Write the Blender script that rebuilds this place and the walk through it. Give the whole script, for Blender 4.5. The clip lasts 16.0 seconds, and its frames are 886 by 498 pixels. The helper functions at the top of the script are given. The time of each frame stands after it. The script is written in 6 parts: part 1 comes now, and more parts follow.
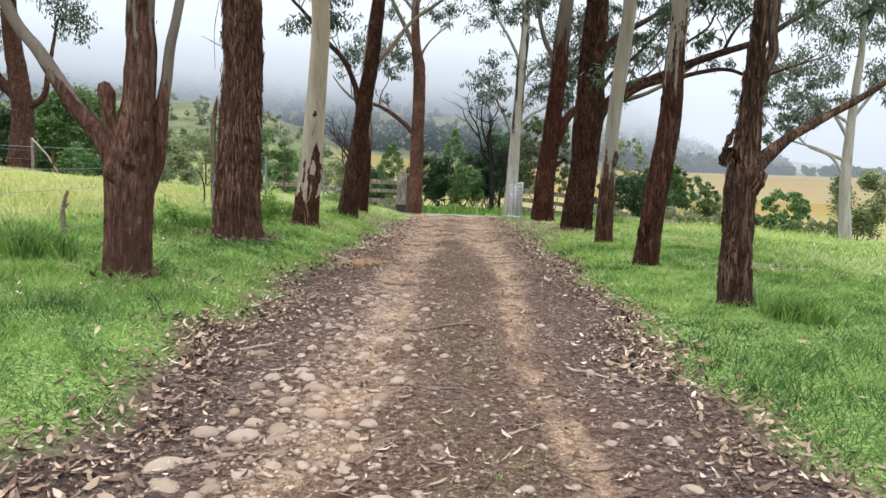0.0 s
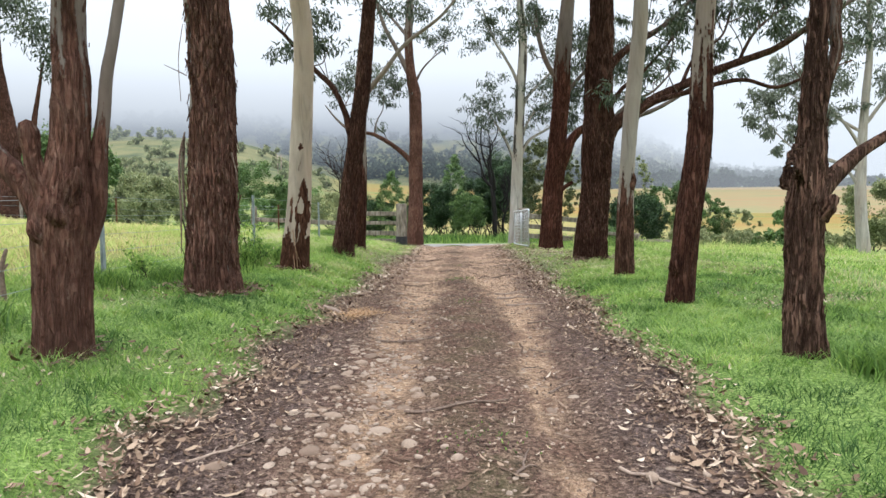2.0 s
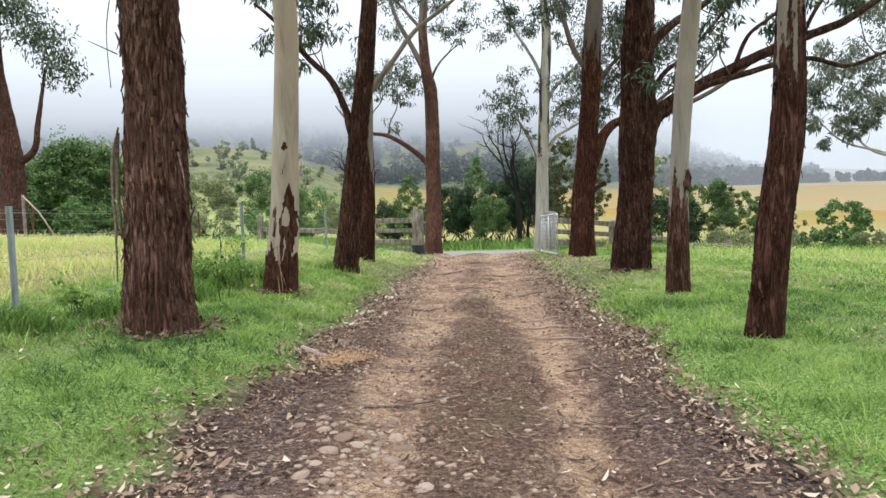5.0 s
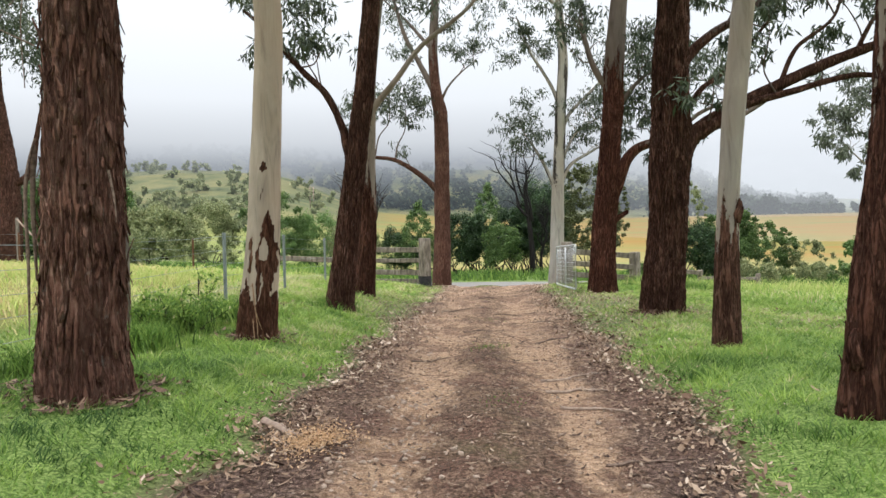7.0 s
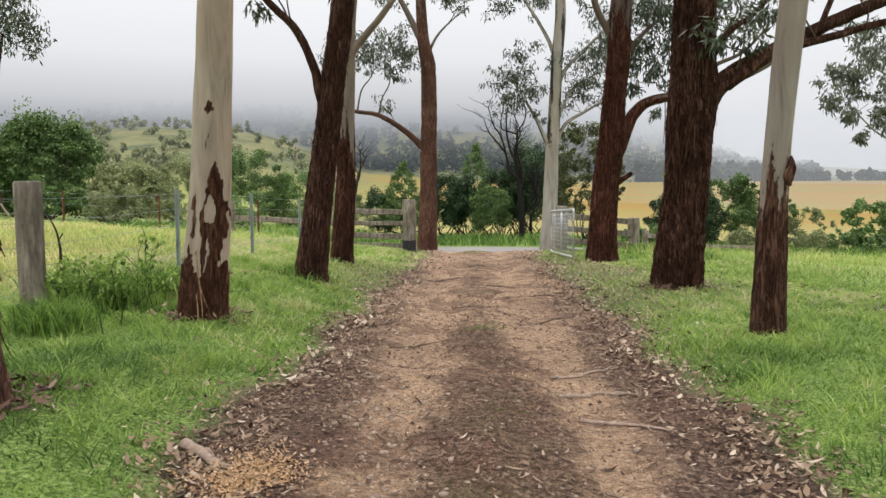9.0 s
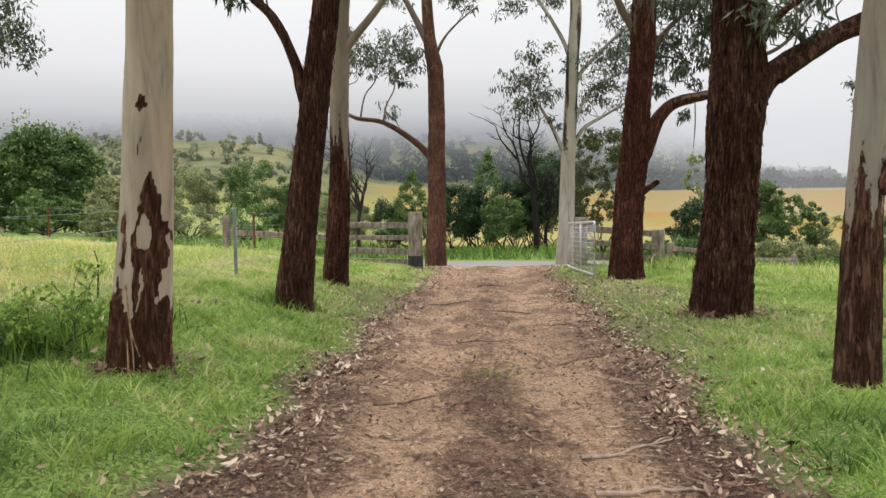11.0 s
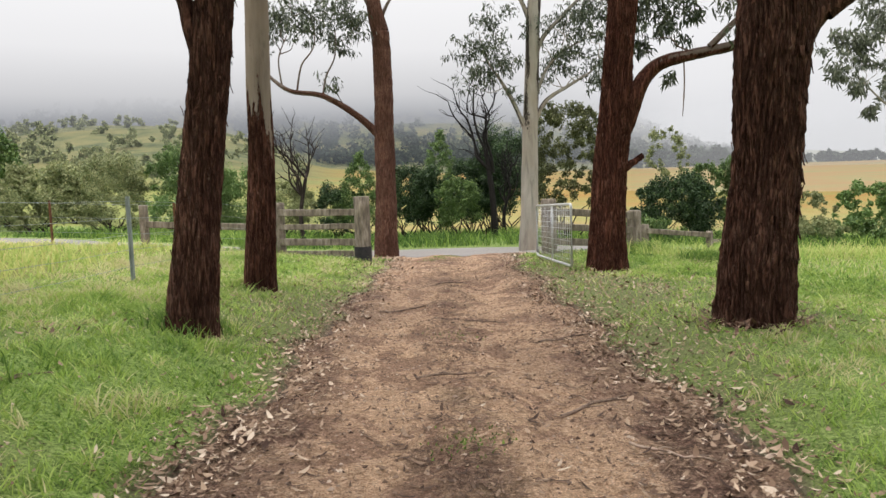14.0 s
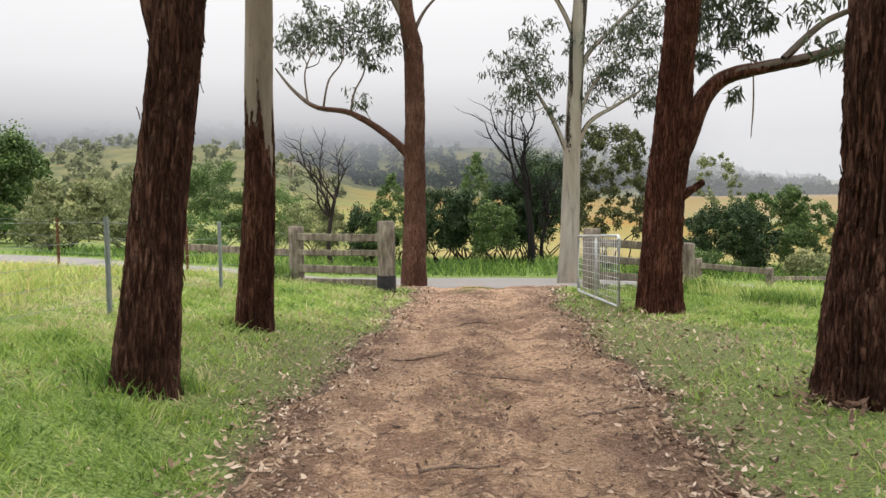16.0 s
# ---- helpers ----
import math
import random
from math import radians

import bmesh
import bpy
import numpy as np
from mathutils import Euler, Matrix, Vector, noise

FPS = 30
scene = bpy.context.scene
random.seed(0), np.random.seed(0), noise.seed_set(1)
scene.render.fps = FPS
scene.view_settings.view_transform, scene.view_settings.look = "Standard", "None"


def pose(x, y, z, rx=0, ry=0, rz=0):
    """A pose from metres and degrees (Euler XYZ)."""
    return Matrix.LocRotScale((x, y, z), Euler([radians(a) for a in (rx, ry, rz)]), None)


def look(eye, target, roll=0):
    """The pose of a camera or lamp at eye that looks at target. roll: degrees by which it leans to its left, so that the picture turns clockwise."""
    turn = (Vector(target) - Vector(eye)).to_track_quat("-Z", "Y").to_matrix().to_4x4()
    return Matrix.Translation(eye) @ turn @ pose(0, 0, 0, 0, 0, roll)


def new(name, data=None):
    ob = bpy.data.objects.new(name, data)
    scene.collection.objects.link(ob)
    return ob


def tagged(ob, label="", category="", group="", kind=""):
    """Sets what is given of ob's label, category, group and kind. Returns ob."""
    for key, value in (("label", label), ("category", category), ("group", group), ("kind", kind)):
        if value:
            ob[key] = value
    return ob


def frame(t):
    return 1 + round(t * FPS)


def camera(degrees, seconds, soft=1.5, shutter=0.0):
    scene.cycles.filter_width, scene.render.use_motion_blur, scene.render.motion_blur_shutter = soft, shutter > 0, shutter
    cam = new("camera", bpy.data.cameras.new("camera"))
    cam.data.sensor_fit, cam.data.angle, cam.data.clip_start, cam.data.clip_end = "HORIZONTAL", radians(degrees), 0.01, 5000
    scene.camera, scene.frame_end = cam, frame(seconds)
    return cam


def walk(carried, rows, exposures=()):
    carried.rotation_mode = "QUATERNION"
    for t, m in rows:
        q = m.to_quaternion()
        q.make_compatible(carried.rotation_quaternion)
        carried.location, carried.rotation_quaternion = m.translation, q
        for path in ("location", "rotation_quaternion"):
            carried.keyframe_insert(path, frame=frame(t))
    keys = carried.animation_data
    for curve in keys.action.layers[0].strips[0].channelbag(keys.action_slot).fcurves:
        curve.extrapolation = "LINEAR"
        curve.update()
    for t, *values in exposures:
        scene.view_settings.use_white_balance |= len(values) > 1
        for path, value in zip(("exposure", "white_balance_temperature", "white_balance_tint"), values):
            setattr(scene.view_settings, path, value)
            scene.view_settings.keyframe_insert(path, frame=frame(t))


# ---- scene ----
cam = camera(62.5, 16.0)
METRES, EYE, TILT, LEAN, TURN = 11.7, 1.5, 0.0, 0.0, 0.0
ROWS = [
    (0.0, 0.0, 0.0, 0.0, 0.21, -6.43, -1.89),
    (0.5, 0.0012, 0.0302, 0.0025, -0.03, -5.82, -0.87),
    (1.0, 0.0089, 0.057, 0.0056, 0.99, -4.22, 0.06),
    (1.5, 0.0067, 0.0808, 0.0057, 1.02, -3.87, 0.02),
    (2.0, -0.001, 0.1087, 0.0085, 0.24, -4.44, 0.56),
    (2.5, 0.004, 0.1336, 0.0069, 0.13, -4.7, 0.74),
    (3.0, 0.0108, 0.1625, 0.0101, 0.65, -4.36, 1.18),
    (3.5, 0.0079, 0.1931, 0.01, 1.15, -4.24, 2.13),
    (4.0, 0.0113, 0.2232, 0.0091, 1.99, -4.41, 1.99),
    (6.5, 0.0097, 0.3811, 0.0138, 2.16, -2.73, 1.32),
    (7.0, 0.0112, 0.4145, 0.0145, 2.97, -2.05, 1.12),
    (7.5, 0.0076, 0.4445, 0.0128, 2.98, -1.64, 0.44),
    (8.0, 0.002, 0.4749, 0.0134, 2.65, -2.45, 0.42),
    (8.5, 0.0042, 0.5109, 0.0121, 2.75, -4.19, 0.57),
    (9.0, 0.0032, 0.5428, 0.0107, 1.86, -5.02, 0.25),
    (11.5, 0.0108, 0.703, 0.0129, 3.1, -3.48, 0.74),
    (12.0, 0.0089, 0.7342, 0.0103, 2.8, -2.78, 0.26),
    (12.5, 0.0054, 0.7658, 0.0118, 2.26, -3.41, 0.77),
    (13.0, 0.0076, 0.8, 0.0104, 1.53, -4.8, 0.76),
    (13.5, 0.0045, 0.8325, 0.0089, 0.18, -5.39, 1.03),
    (14.0, 0.0023, 0.8651, 0.0094, -0.95, -5.66, 1.85),
    (14.5, 0.0096, 0.8981, 0.0104, -0.24, -5.72, 1.38),
    (15.0, 0.0115, 0.9288, 0.0084, 0.04, -5.5, 0.93),
    (15.5, 0.0116, 0.9594, 0.0087, 0.31, -4.69, 0.51),
    (16.0, 0.0146, 0.9914, 0.01, 2.04, -3.73, 0.68),
]
walk(cam, [(t, pose(0, 0, EYE, TILT, LEAN, TURN) @ pose(METRES * x, METRES * y, METRES * z, 90 + pitch, roll, yaw)) for t, x, y, z, yaw, pitch, roll in ROWS],
     exposures=[(0.0, 0.25, 5950, 7.6), (4.0, 0.26, 5950, 7.6), (7.0, 0.15, 6250, 8.8), (9.0, 0.0, 6500, 10.4), (12.5, 0.0, 6620, 11.2), (16.0, 0.03, 6660, 11.7)])

# ---------- world and light ----------
world = bpy.data.worlds.new("overcast_sky")
scene.world = world
world.use_nodes = True
wt = world.node_tree
wt.nodes.clear()
w_out = wt.nodes.new("ShaderNodeOutputWorld")
w_bg = wt.nodes.new("ShaderNodeBackground")
w_sky = wt.nodes.new("ShaderNodeTexSky")
w_sky.sky_type = "NISHITA"
w_sky.sun_disc = False
w_sky.sun_elevation = radians(48)
w_sky.sun_rotation = radians(200)
w_dim = wt.nodes.new("ShaderNodeMixRGB")
w_dim.blend_type = "MULTIPLY"
w_dim.inputs[0].default_value = 1.0
w_dim.inputs[2].default_value = (0.1, 0.1, 0.1, 1)
w_co = wt.nodes.new("ShaderNodeTexCoord")
w_sep = wt.nodes.new("ShaderNodeSeparateXYZ")
w_ramp = wt.nodes.new("ShaderNodeValToRGB")
SKY_LOW = (0.62, 0.64, 0.67)
els = w_ramp.color_ramp.elements
els[0].position, els[0].color = 0.0, (*SKY_LOW, 1)
els[1].position, els[1].color = 1.0, (3.3, 3.3, 3.3, 1)
e = els.new(0.11)
e.color = (0.80, 0.81, 0.83, 1)
e = els.new(0.2)
e.color = (0.90, 0.92, 0.95, 1)
e = els.new(0.32)
e.color = (1.0, 1.015, 1.04, 1)
e = els.new(0.55)
e.color = (2.4, 2.4, 2.4, 1)
w_mix = wt.nodes.new("ShaderNodeMixRGB")
w_mix.inputs[0].default_value = 0.06
wt.links.new(w_co.outputs["Generated"], w_sep.inputs[0])
wt.links.new(w_sep.outputs["Z"], w_ramp.inputs[0])
wt.links.new(w_sky.outputs[0], w_dim.inputs[1])
wt.links.new(w_ramp.outputs[0], w_mix.inputs[1])
wt.links.new(w_dim.outputs[0], w_mix.inputs[2])
wt.links.new(w_mix.outputs[0], w_bg.inputs[0])
w_bg.inputs[1].default_value = 1.0
wt.links.new(w_bg.outputs[0], w_out.inputs[0])

sun_data = bpy.data.lights.new("sun", "SUN")
sun_data.energy, sun_data.angle, sun_data.color = 1.0, radians(25), (1.0, 0.96, 0.9)
sun = new("sun", sun_data)
sun.matrix_world = look((0, 0, 30), (6, 14, 0))


# ---------- materials ----------
def mat(name, rough=0.9, spec=0.2):
    m = bpy.data.materials.new(name)
    m.use_nodes = True
    p = m.node_tree.nodes["Principled BSDF"]
    p.inputs["Roughness"].default_value = rough
    p.inputs["Specular IOR Level"].default_value = spec
    return m, m.node_tree, p


def node(nt, kind, **values):
    n = nt.nodes.new(kind)
    for key, value in values.items():
        n.inputs[key].default_value = value
    return n


def noise_tex(nt, scale, detail=4.0, stretch=(1, 1, 1), rough=0.6, distort=0.0, where="Object"):
    co = nt.nodes.new("ShaderNodeTexCoord")
    mp = nt.nodes.new("ShaderNodeMapping")
    mp.inputs["Scale"].default_value = stretch
    n = node(nt, "ShaderNodeTexNoise", Scale=scale, Detail=detail, Roughness=rough, Distortion=distort)
    nt.links.new(co.outputs[where], mp.inputs[0])
    nt.links.new(mp.outputs[0], n.inputs["Vector"])
    return n.outputs["Fac"]


def ramp(nt, fac, stops):
    r = nt.nodes.new("ShaderNodeValToRGB")
    el = r.color_ramp.elements
    while len(el) < len(stops):
        el.new(0.5)
    for s, (pos, col) in zip(el, stops):
        s.position = pos
        s.color = (*col, 1) if len(col) == 3 else (col[0], col[0], col[0], 1)
    nt.links.new(fac, r.inputs[0])
    return r.outputs[0]


def mix(nt, fac, a, b, mode="MIX"):
    m = nt.nodes.new("ShaderNodeMixRGB")
    m.blend_type = mode
    for socket, value in zip(m.inputs, (fac, a, b)):
        if isinstance(value, (int, float)):
            socket.default_value = value
        elif isinstance(value, tuple):
            socket.default_value = (*value, 1)
        else:
            nt.links.new(value, socket)
    return m.outputs[0]


def bump(nt, p, height, strength, distance):
    b = node(nt, "ShaderNodeBump", Strength=strength, Distance=distance)
    nt.links.new(height, b.inputs["Height"])
    nt.links.new(b.outputs[0], p.inputs["Normal"])


def attr(nt, name):
    a = nt.nodes.new("ShaderNodeAttribute")
    a.attribute_name = name
    return a.outputs["Fac"]


def set_col(nt, p, col):
    nt.links.new(col, p.inputs["Base Color"])


def bark_material(name, dark, mid, light, pale, furrow=0.7):
    """Stringy red-brown bark; 'bare' says where it has peeled to smooth pale wood."""
    m, nt, p = mat(name, 0.95, 0.08)
    strings = noise_tex(nt, 40, 6, (1, 1, 0.12), 0.7, 0.4)
    plates = noise_tex(nt, 12, 5, (1, 1, 0.35), 0.7, 1.2)
    blotch = noise_tex(nt, 1.9, 6, (1, 1, 0.5), 0.65)
    cracks = ramp(nt, noise_tex(nt, 19, 4, (1, 1, 0.15), 0.6, 0.7), [(0.40, (1.0,)), (0.485, (0.12,)), (0.515, (0.12,)), (0.60, (1.0,))])
    both = mix(nt, 0.58, strings, plates)
    col = ramp(nt, both, [(0.34, dark), (0.48, mid), (0.68, light)])
    col = mix(nt, ramp(nt, blotch, [(0.36, (0.0,)), (0.62, (0.8,))]), col, tuple(0.5 * v for v in mid))
    lichen = ramp(nt, noise_tex(nt, 15, 5, (1, 1, 0.6)), [(0.65, (0.0,)), (0.74, (0.4,))])
    col = mix(nt, lichen, col, tuple(min(v * 1.5 + 0.03, 0.4) for v in light))
    col = mix(nt, furrow, col, cracks, "MULTIPLY")
    streak = noise_tex(nt, 7, 6, (1, 1, 0.16), 0.65, 0.6)
    smooth_col = ramp(nt, streak, [(0.28, tuple(v * 0.45 for v in pale)), (0.45, tuple(v * 0.85 for v in pale)), (0.58, pale), (0.75, tuple(min(v * 1.22, 0.8) for v in pale))])
    warm = ramp(nt, noise_tex(nt, 1.7, 4, (1, 1, 0.4)), [(0.4, (0.0,)), (0.66, (0.5,))])
    smooth_col = mix(nt, warm, smooth_col, (pale[0] * 0.85, pale[1] * 0.7, pale[2] * 0.6))
    ragged = nt.nodes.new("ShaderNodeMath")
    ragged.operation = "MULTIPLY_ADD"
    nt.links.new(noise_tex(nt, 28, 5, (1, 1, 0.35), 0.7), ragged.inputs[0])
    ragged.inputs[1].default_value = 1.1
    nt.links.new(attr(nt, "bare"), ragged.inputs[2])
    bare = ramp(nt, ragged.outputs[0], [(0.90, (0.0,)), (1.0, (1.0,))])
    set_col(nt, p, mix(nt, bare, col, smooth_col))
    h = mix(nt, 0.5, both, cracks)
    h = mix(nt, bare, h, mix(nt, 0.85, streak, (0.5, 0.5, 0.5)))
    bump(nt, p, h, 1.0, 0.03)
    return m


BARK = bark_material("bark_red", (0.02, 0.009, 0.006), (0.20, 0.098, 0.070), (0.42, 0.275, 0.215), (0.24, 0.21, 0.185), 0.6)
BARK_DARK = bark_material("bark_dark", (0.011, 0.005, 0.003), (0.115, 0.054, 0.037), (0.29, 0.175, 0.13), (0.13, 0.10, 0.085))
BARK_BROWN = bark_material("bark_brown", (0.014, 0.007, 0.005), (0.150, 0.082, 0.057), (0.33, 0.21, 0.155), (0.15, 0.12, 0.10), 0.75)
BARK_FORK = bark_material("bark_mottled", (0.024, 0.010, 0.007), (0.142, 0.068, 0.048), (0.30, 0.185, 0.142), (0.16, 0.132, 0.115), 0.35)
BARK_RUST = bark_material("bark_rust", (0.012, 0.004, 0.003), (0.130, 0.050, 0.033), (0.28, 0.14, 0.10), (0.14, 0.112, 0.095))
BARK_MID = bark_material("bark_brown_grey", (0.010, 0.004, 0.003), (0.108, 0.046, 0.030), (0.24, 0.13, 0.095), (0.235, 0.2, 0.165))
BARK_PALE = bark_material("bark_pale", (0.014, 0.006, 0.004), (0.14, 0.062, 0.038), (0.33, 0.18, 0.112), (0.40, 0.335, 0.265), 0.6)
BARK_ASH = bark_material("bark_ash", (0.014, 0.006, 0.004), (0.135, 0.066, 0.044), (0.29, 0.17, 0.12), (0.29, 0.255, 0.215))
BARK_GREY = bark_material("bark_grey", (0.03, 0.025, 0.02), (0.10, 0.085, 0.07), (0.2, 0.17, 0.15), (0.33, 0.31, 0.27))


def tint_material(name, stops, rough=0.7, spec=0.25, through_light=0.0):
    """Colour of many small pieces by 'tint'; leaves and grass carry painted light in it."""
    m, nt, p = mat(name, rough, spec)
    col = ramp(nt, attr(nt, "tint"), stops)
    big = noise_tex(nt, 0.35, 3)
    col = mix(nt, ramp(nt, big, [(0.35, (0.0,)), (0.7, (0.3,))]), col, tuple(c * 0.6 for c in stops[0][1]))
    set_col(nt, p, col)
    if through_light:
        tr = nt.nodes.new("ShaderNodeBsdfTranslucent")
        nt.links.new(col, tr.inputs[0])
        sh = nt.nodes.new("ShaderNodeMixShader")
        sh.inputs[0].default_value = through_light
        nt.links.new(p.outputs[0], sh.inputs[1])
        nt.links.new(tr.outputs[0], sh.inputs[2])
        nt.links.new(sh.outputs[0], nt.nodes["Material Output"].inputs[0])
    return m


GRASS = tint_material("grass_blades", [(0.0, (0.042, 0.098, 0.02)), (0.4, (0.176, 0.295, 0.058)), (0.7, (0.34, 0.475, 0.10)), (0.92, (0.47, 0.57, 0.16)), (1.0, (0.6, 0.54, 0.3))], 0.6, 0.3, 0.35)
GRASS_DRY = tint_material("field_grass", [(0.0, (0.28, 0.42, 0.10)), (0.5, (0.50, 0.55, 0.18)), (0.8, (0.62, 0.58, 0.24)), (1.0, (0.66, 0.54, 0.29))], 0.7, 0.2, 0.3)
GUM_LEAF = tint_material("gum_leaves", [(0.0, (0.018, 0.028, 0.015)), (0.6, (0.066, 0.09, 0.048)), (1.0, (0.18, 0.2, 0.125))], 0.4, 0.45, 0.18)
# Paler copy of the gum leaves, with distance haze put into its colour
GUM_HAZE = tint_material("hazy_gum_leaves", [(0.0, (0.07, 0.085, 0.06)), (0.6, (0.145, 0.165, 0.115)), (1.0, (0.25, 0.26, 0.19))], 0.5, 0.4, 0.25)
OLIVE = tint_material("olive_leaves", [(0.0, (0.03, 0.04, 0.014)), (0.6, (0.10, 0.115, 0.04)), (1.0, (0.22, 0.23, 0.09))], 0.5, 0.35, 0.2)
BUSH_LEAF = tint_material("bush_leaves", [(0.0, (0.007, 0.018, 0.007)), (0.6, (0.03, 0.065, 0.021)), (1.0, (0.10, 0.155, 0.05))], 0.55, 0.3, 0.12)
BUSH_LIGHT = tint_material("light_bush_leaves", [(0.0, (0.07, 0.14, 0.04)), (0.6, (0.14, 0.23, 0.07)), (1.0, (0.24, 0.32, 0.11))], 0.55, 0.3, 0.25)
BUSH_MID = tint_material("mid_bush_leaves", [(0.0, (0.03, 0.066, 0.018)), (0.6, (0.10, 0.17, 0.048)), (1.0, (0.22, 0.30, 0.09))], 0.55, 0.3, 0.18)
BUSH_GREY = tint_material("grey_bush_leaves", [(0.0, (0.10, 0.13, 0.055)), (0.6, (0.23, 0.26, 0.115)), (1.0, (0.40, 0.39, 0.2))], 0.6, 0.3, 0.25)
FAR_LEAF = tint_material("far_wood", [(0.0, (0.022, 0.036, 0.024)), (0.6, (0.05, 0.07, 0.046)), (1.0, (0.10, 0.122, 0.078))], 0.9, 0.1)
LITTER = tint_material("leaf_litter", [(0.0, (0.055, 0.03, 0.02)), (0.35, (0.20, 0.125, 0.082)), (0.7, (0.43, 0.31, 0.215)), (1.0, (0.66, 0.54, 0.42))], 0.8, 0.25)
CHIPS = tint_material("wood_chips", [(0.0, (0.22, 0.115, 0.055)), (0.6, (0.46, 0.28, 0.145)), (1.0, (0.62, 0.43, 0.27))], 0.9, 0.1)


def stick_material(name, dark, light):
    m, nt, p = mat(name, 0.85, 0.2)
    set_col(nt, p, ramp(nt, noise_tex(nt, 30, 4, (1, 1, 1)), [(0.3, dark), (0.7, light)]))
    bump(nt, p, noise_tex(nt, 60, 3), 0.5, 0.004)
    return m


STICK = stick_material("dead_stick", (0.09, 0.06, 0.045), (0.25, 0.18, 0.14))
STICK_PALE = stick_material("pale_stick", (0.25, 0.18, 0.14), (0.42, 0.32, 0.25))
DEAD_BLACK = stick_material("black_dead_wood", (0.006, 0.005, 0.005), (0.02, 0.017, 0.016))
TWIG = stick_material("dark_twig", (0.014, 0.010, 0.009), (0.045, 0.034, 0.03))


def timber_material():
    m, nt, p = mat("weathered_timber", 0.88, 0.2)
    grain = noise_tex(nt, 9, 6, (1.6, 1.6, 0.35), 0.65)
    col = ramp(nt, grain, [(0.3, (0.07, 0.058, 0.048)), (0.5, (0.185, 0.155, 0.125)), (0.7, (0.35, 0.305, 0.255))])
    stain = ramp(nt, noise_tex(nt, 2.2, 4), [(0.42, (0.0,)), (0.68, (0.5,))])
    set_col(nt, p, mix(nt, stain, col, (0.10, 0.085, 0.06)))
    bump(nt, p, grain, 0.7, 0.01)
    return m


TIMBER = timber_material()
BLACK_BAND, nt0, p0 = mat("black_tar", 0.6, 0.3)
set_col(nt0, p0, ramp(nt0, noise_tex(nt0, 12, 4), [(0.3, (0.012, 0.012, 0.014)), (0.8, (0.045, 0.04, 0.045))]))
GALV, nt0, p0 = mat("galvanised_steel", 0.45, 0.5)
p0.inputs["Metallic"].default_value = 0.55
set_col(nt0, p0, ramp(nt0, noise_tex(nt0, 8, 4), [(0.3, (0.42, 0.43, 0.44)), (0.7, (0.66, 0.67, 0.68))]))
STEEL_POST, nt0, p0 = mat("painted_steel_post", 0.6, 0.4)
set_col(nt0, p0, ramp(nt0, noise_tex(nt0, 14, 4, (1, 1, 0.3)), [(0.3, (0.14, 0.17, 0.17)), (0.7, (0.30, 0.33, 0.33))]))
RUST, nt0, p0 = mat("rusty_steel", 0.85, 0.2)
set_col(nt0, p0, ramp(nt0, noise_tex(nt0, 20, 4), [(0.3, (0.06, 0.03, 0.02)), (0.7, (0.19, 0.095, 0.05))]))
STONE, nt0, p0 = mat("river_stone", 0.8, 0.3)
oi = nt0.nodes.new("ShaderNodeObjectInfo")
c0 = ramp(nt0, oi.outputs["Random"], [(0.0, (0.19, 0.128, 0.092)), (0.5, (0.31, 0.22, 0.16)), (1.0, (0.40, 0.31, 0.24))])
set_col(nt0, p0, mix(nt0, ramp(nt0, noise_tex(nt0, 22, 5), [(0.42, (0.0,)), (0.75, (0.6,))]), c0, (0.15, 0.11, 0.085)))
bump(nt0, p0, noise_tex(nt0, 40, 4), 0.4, 0.006)


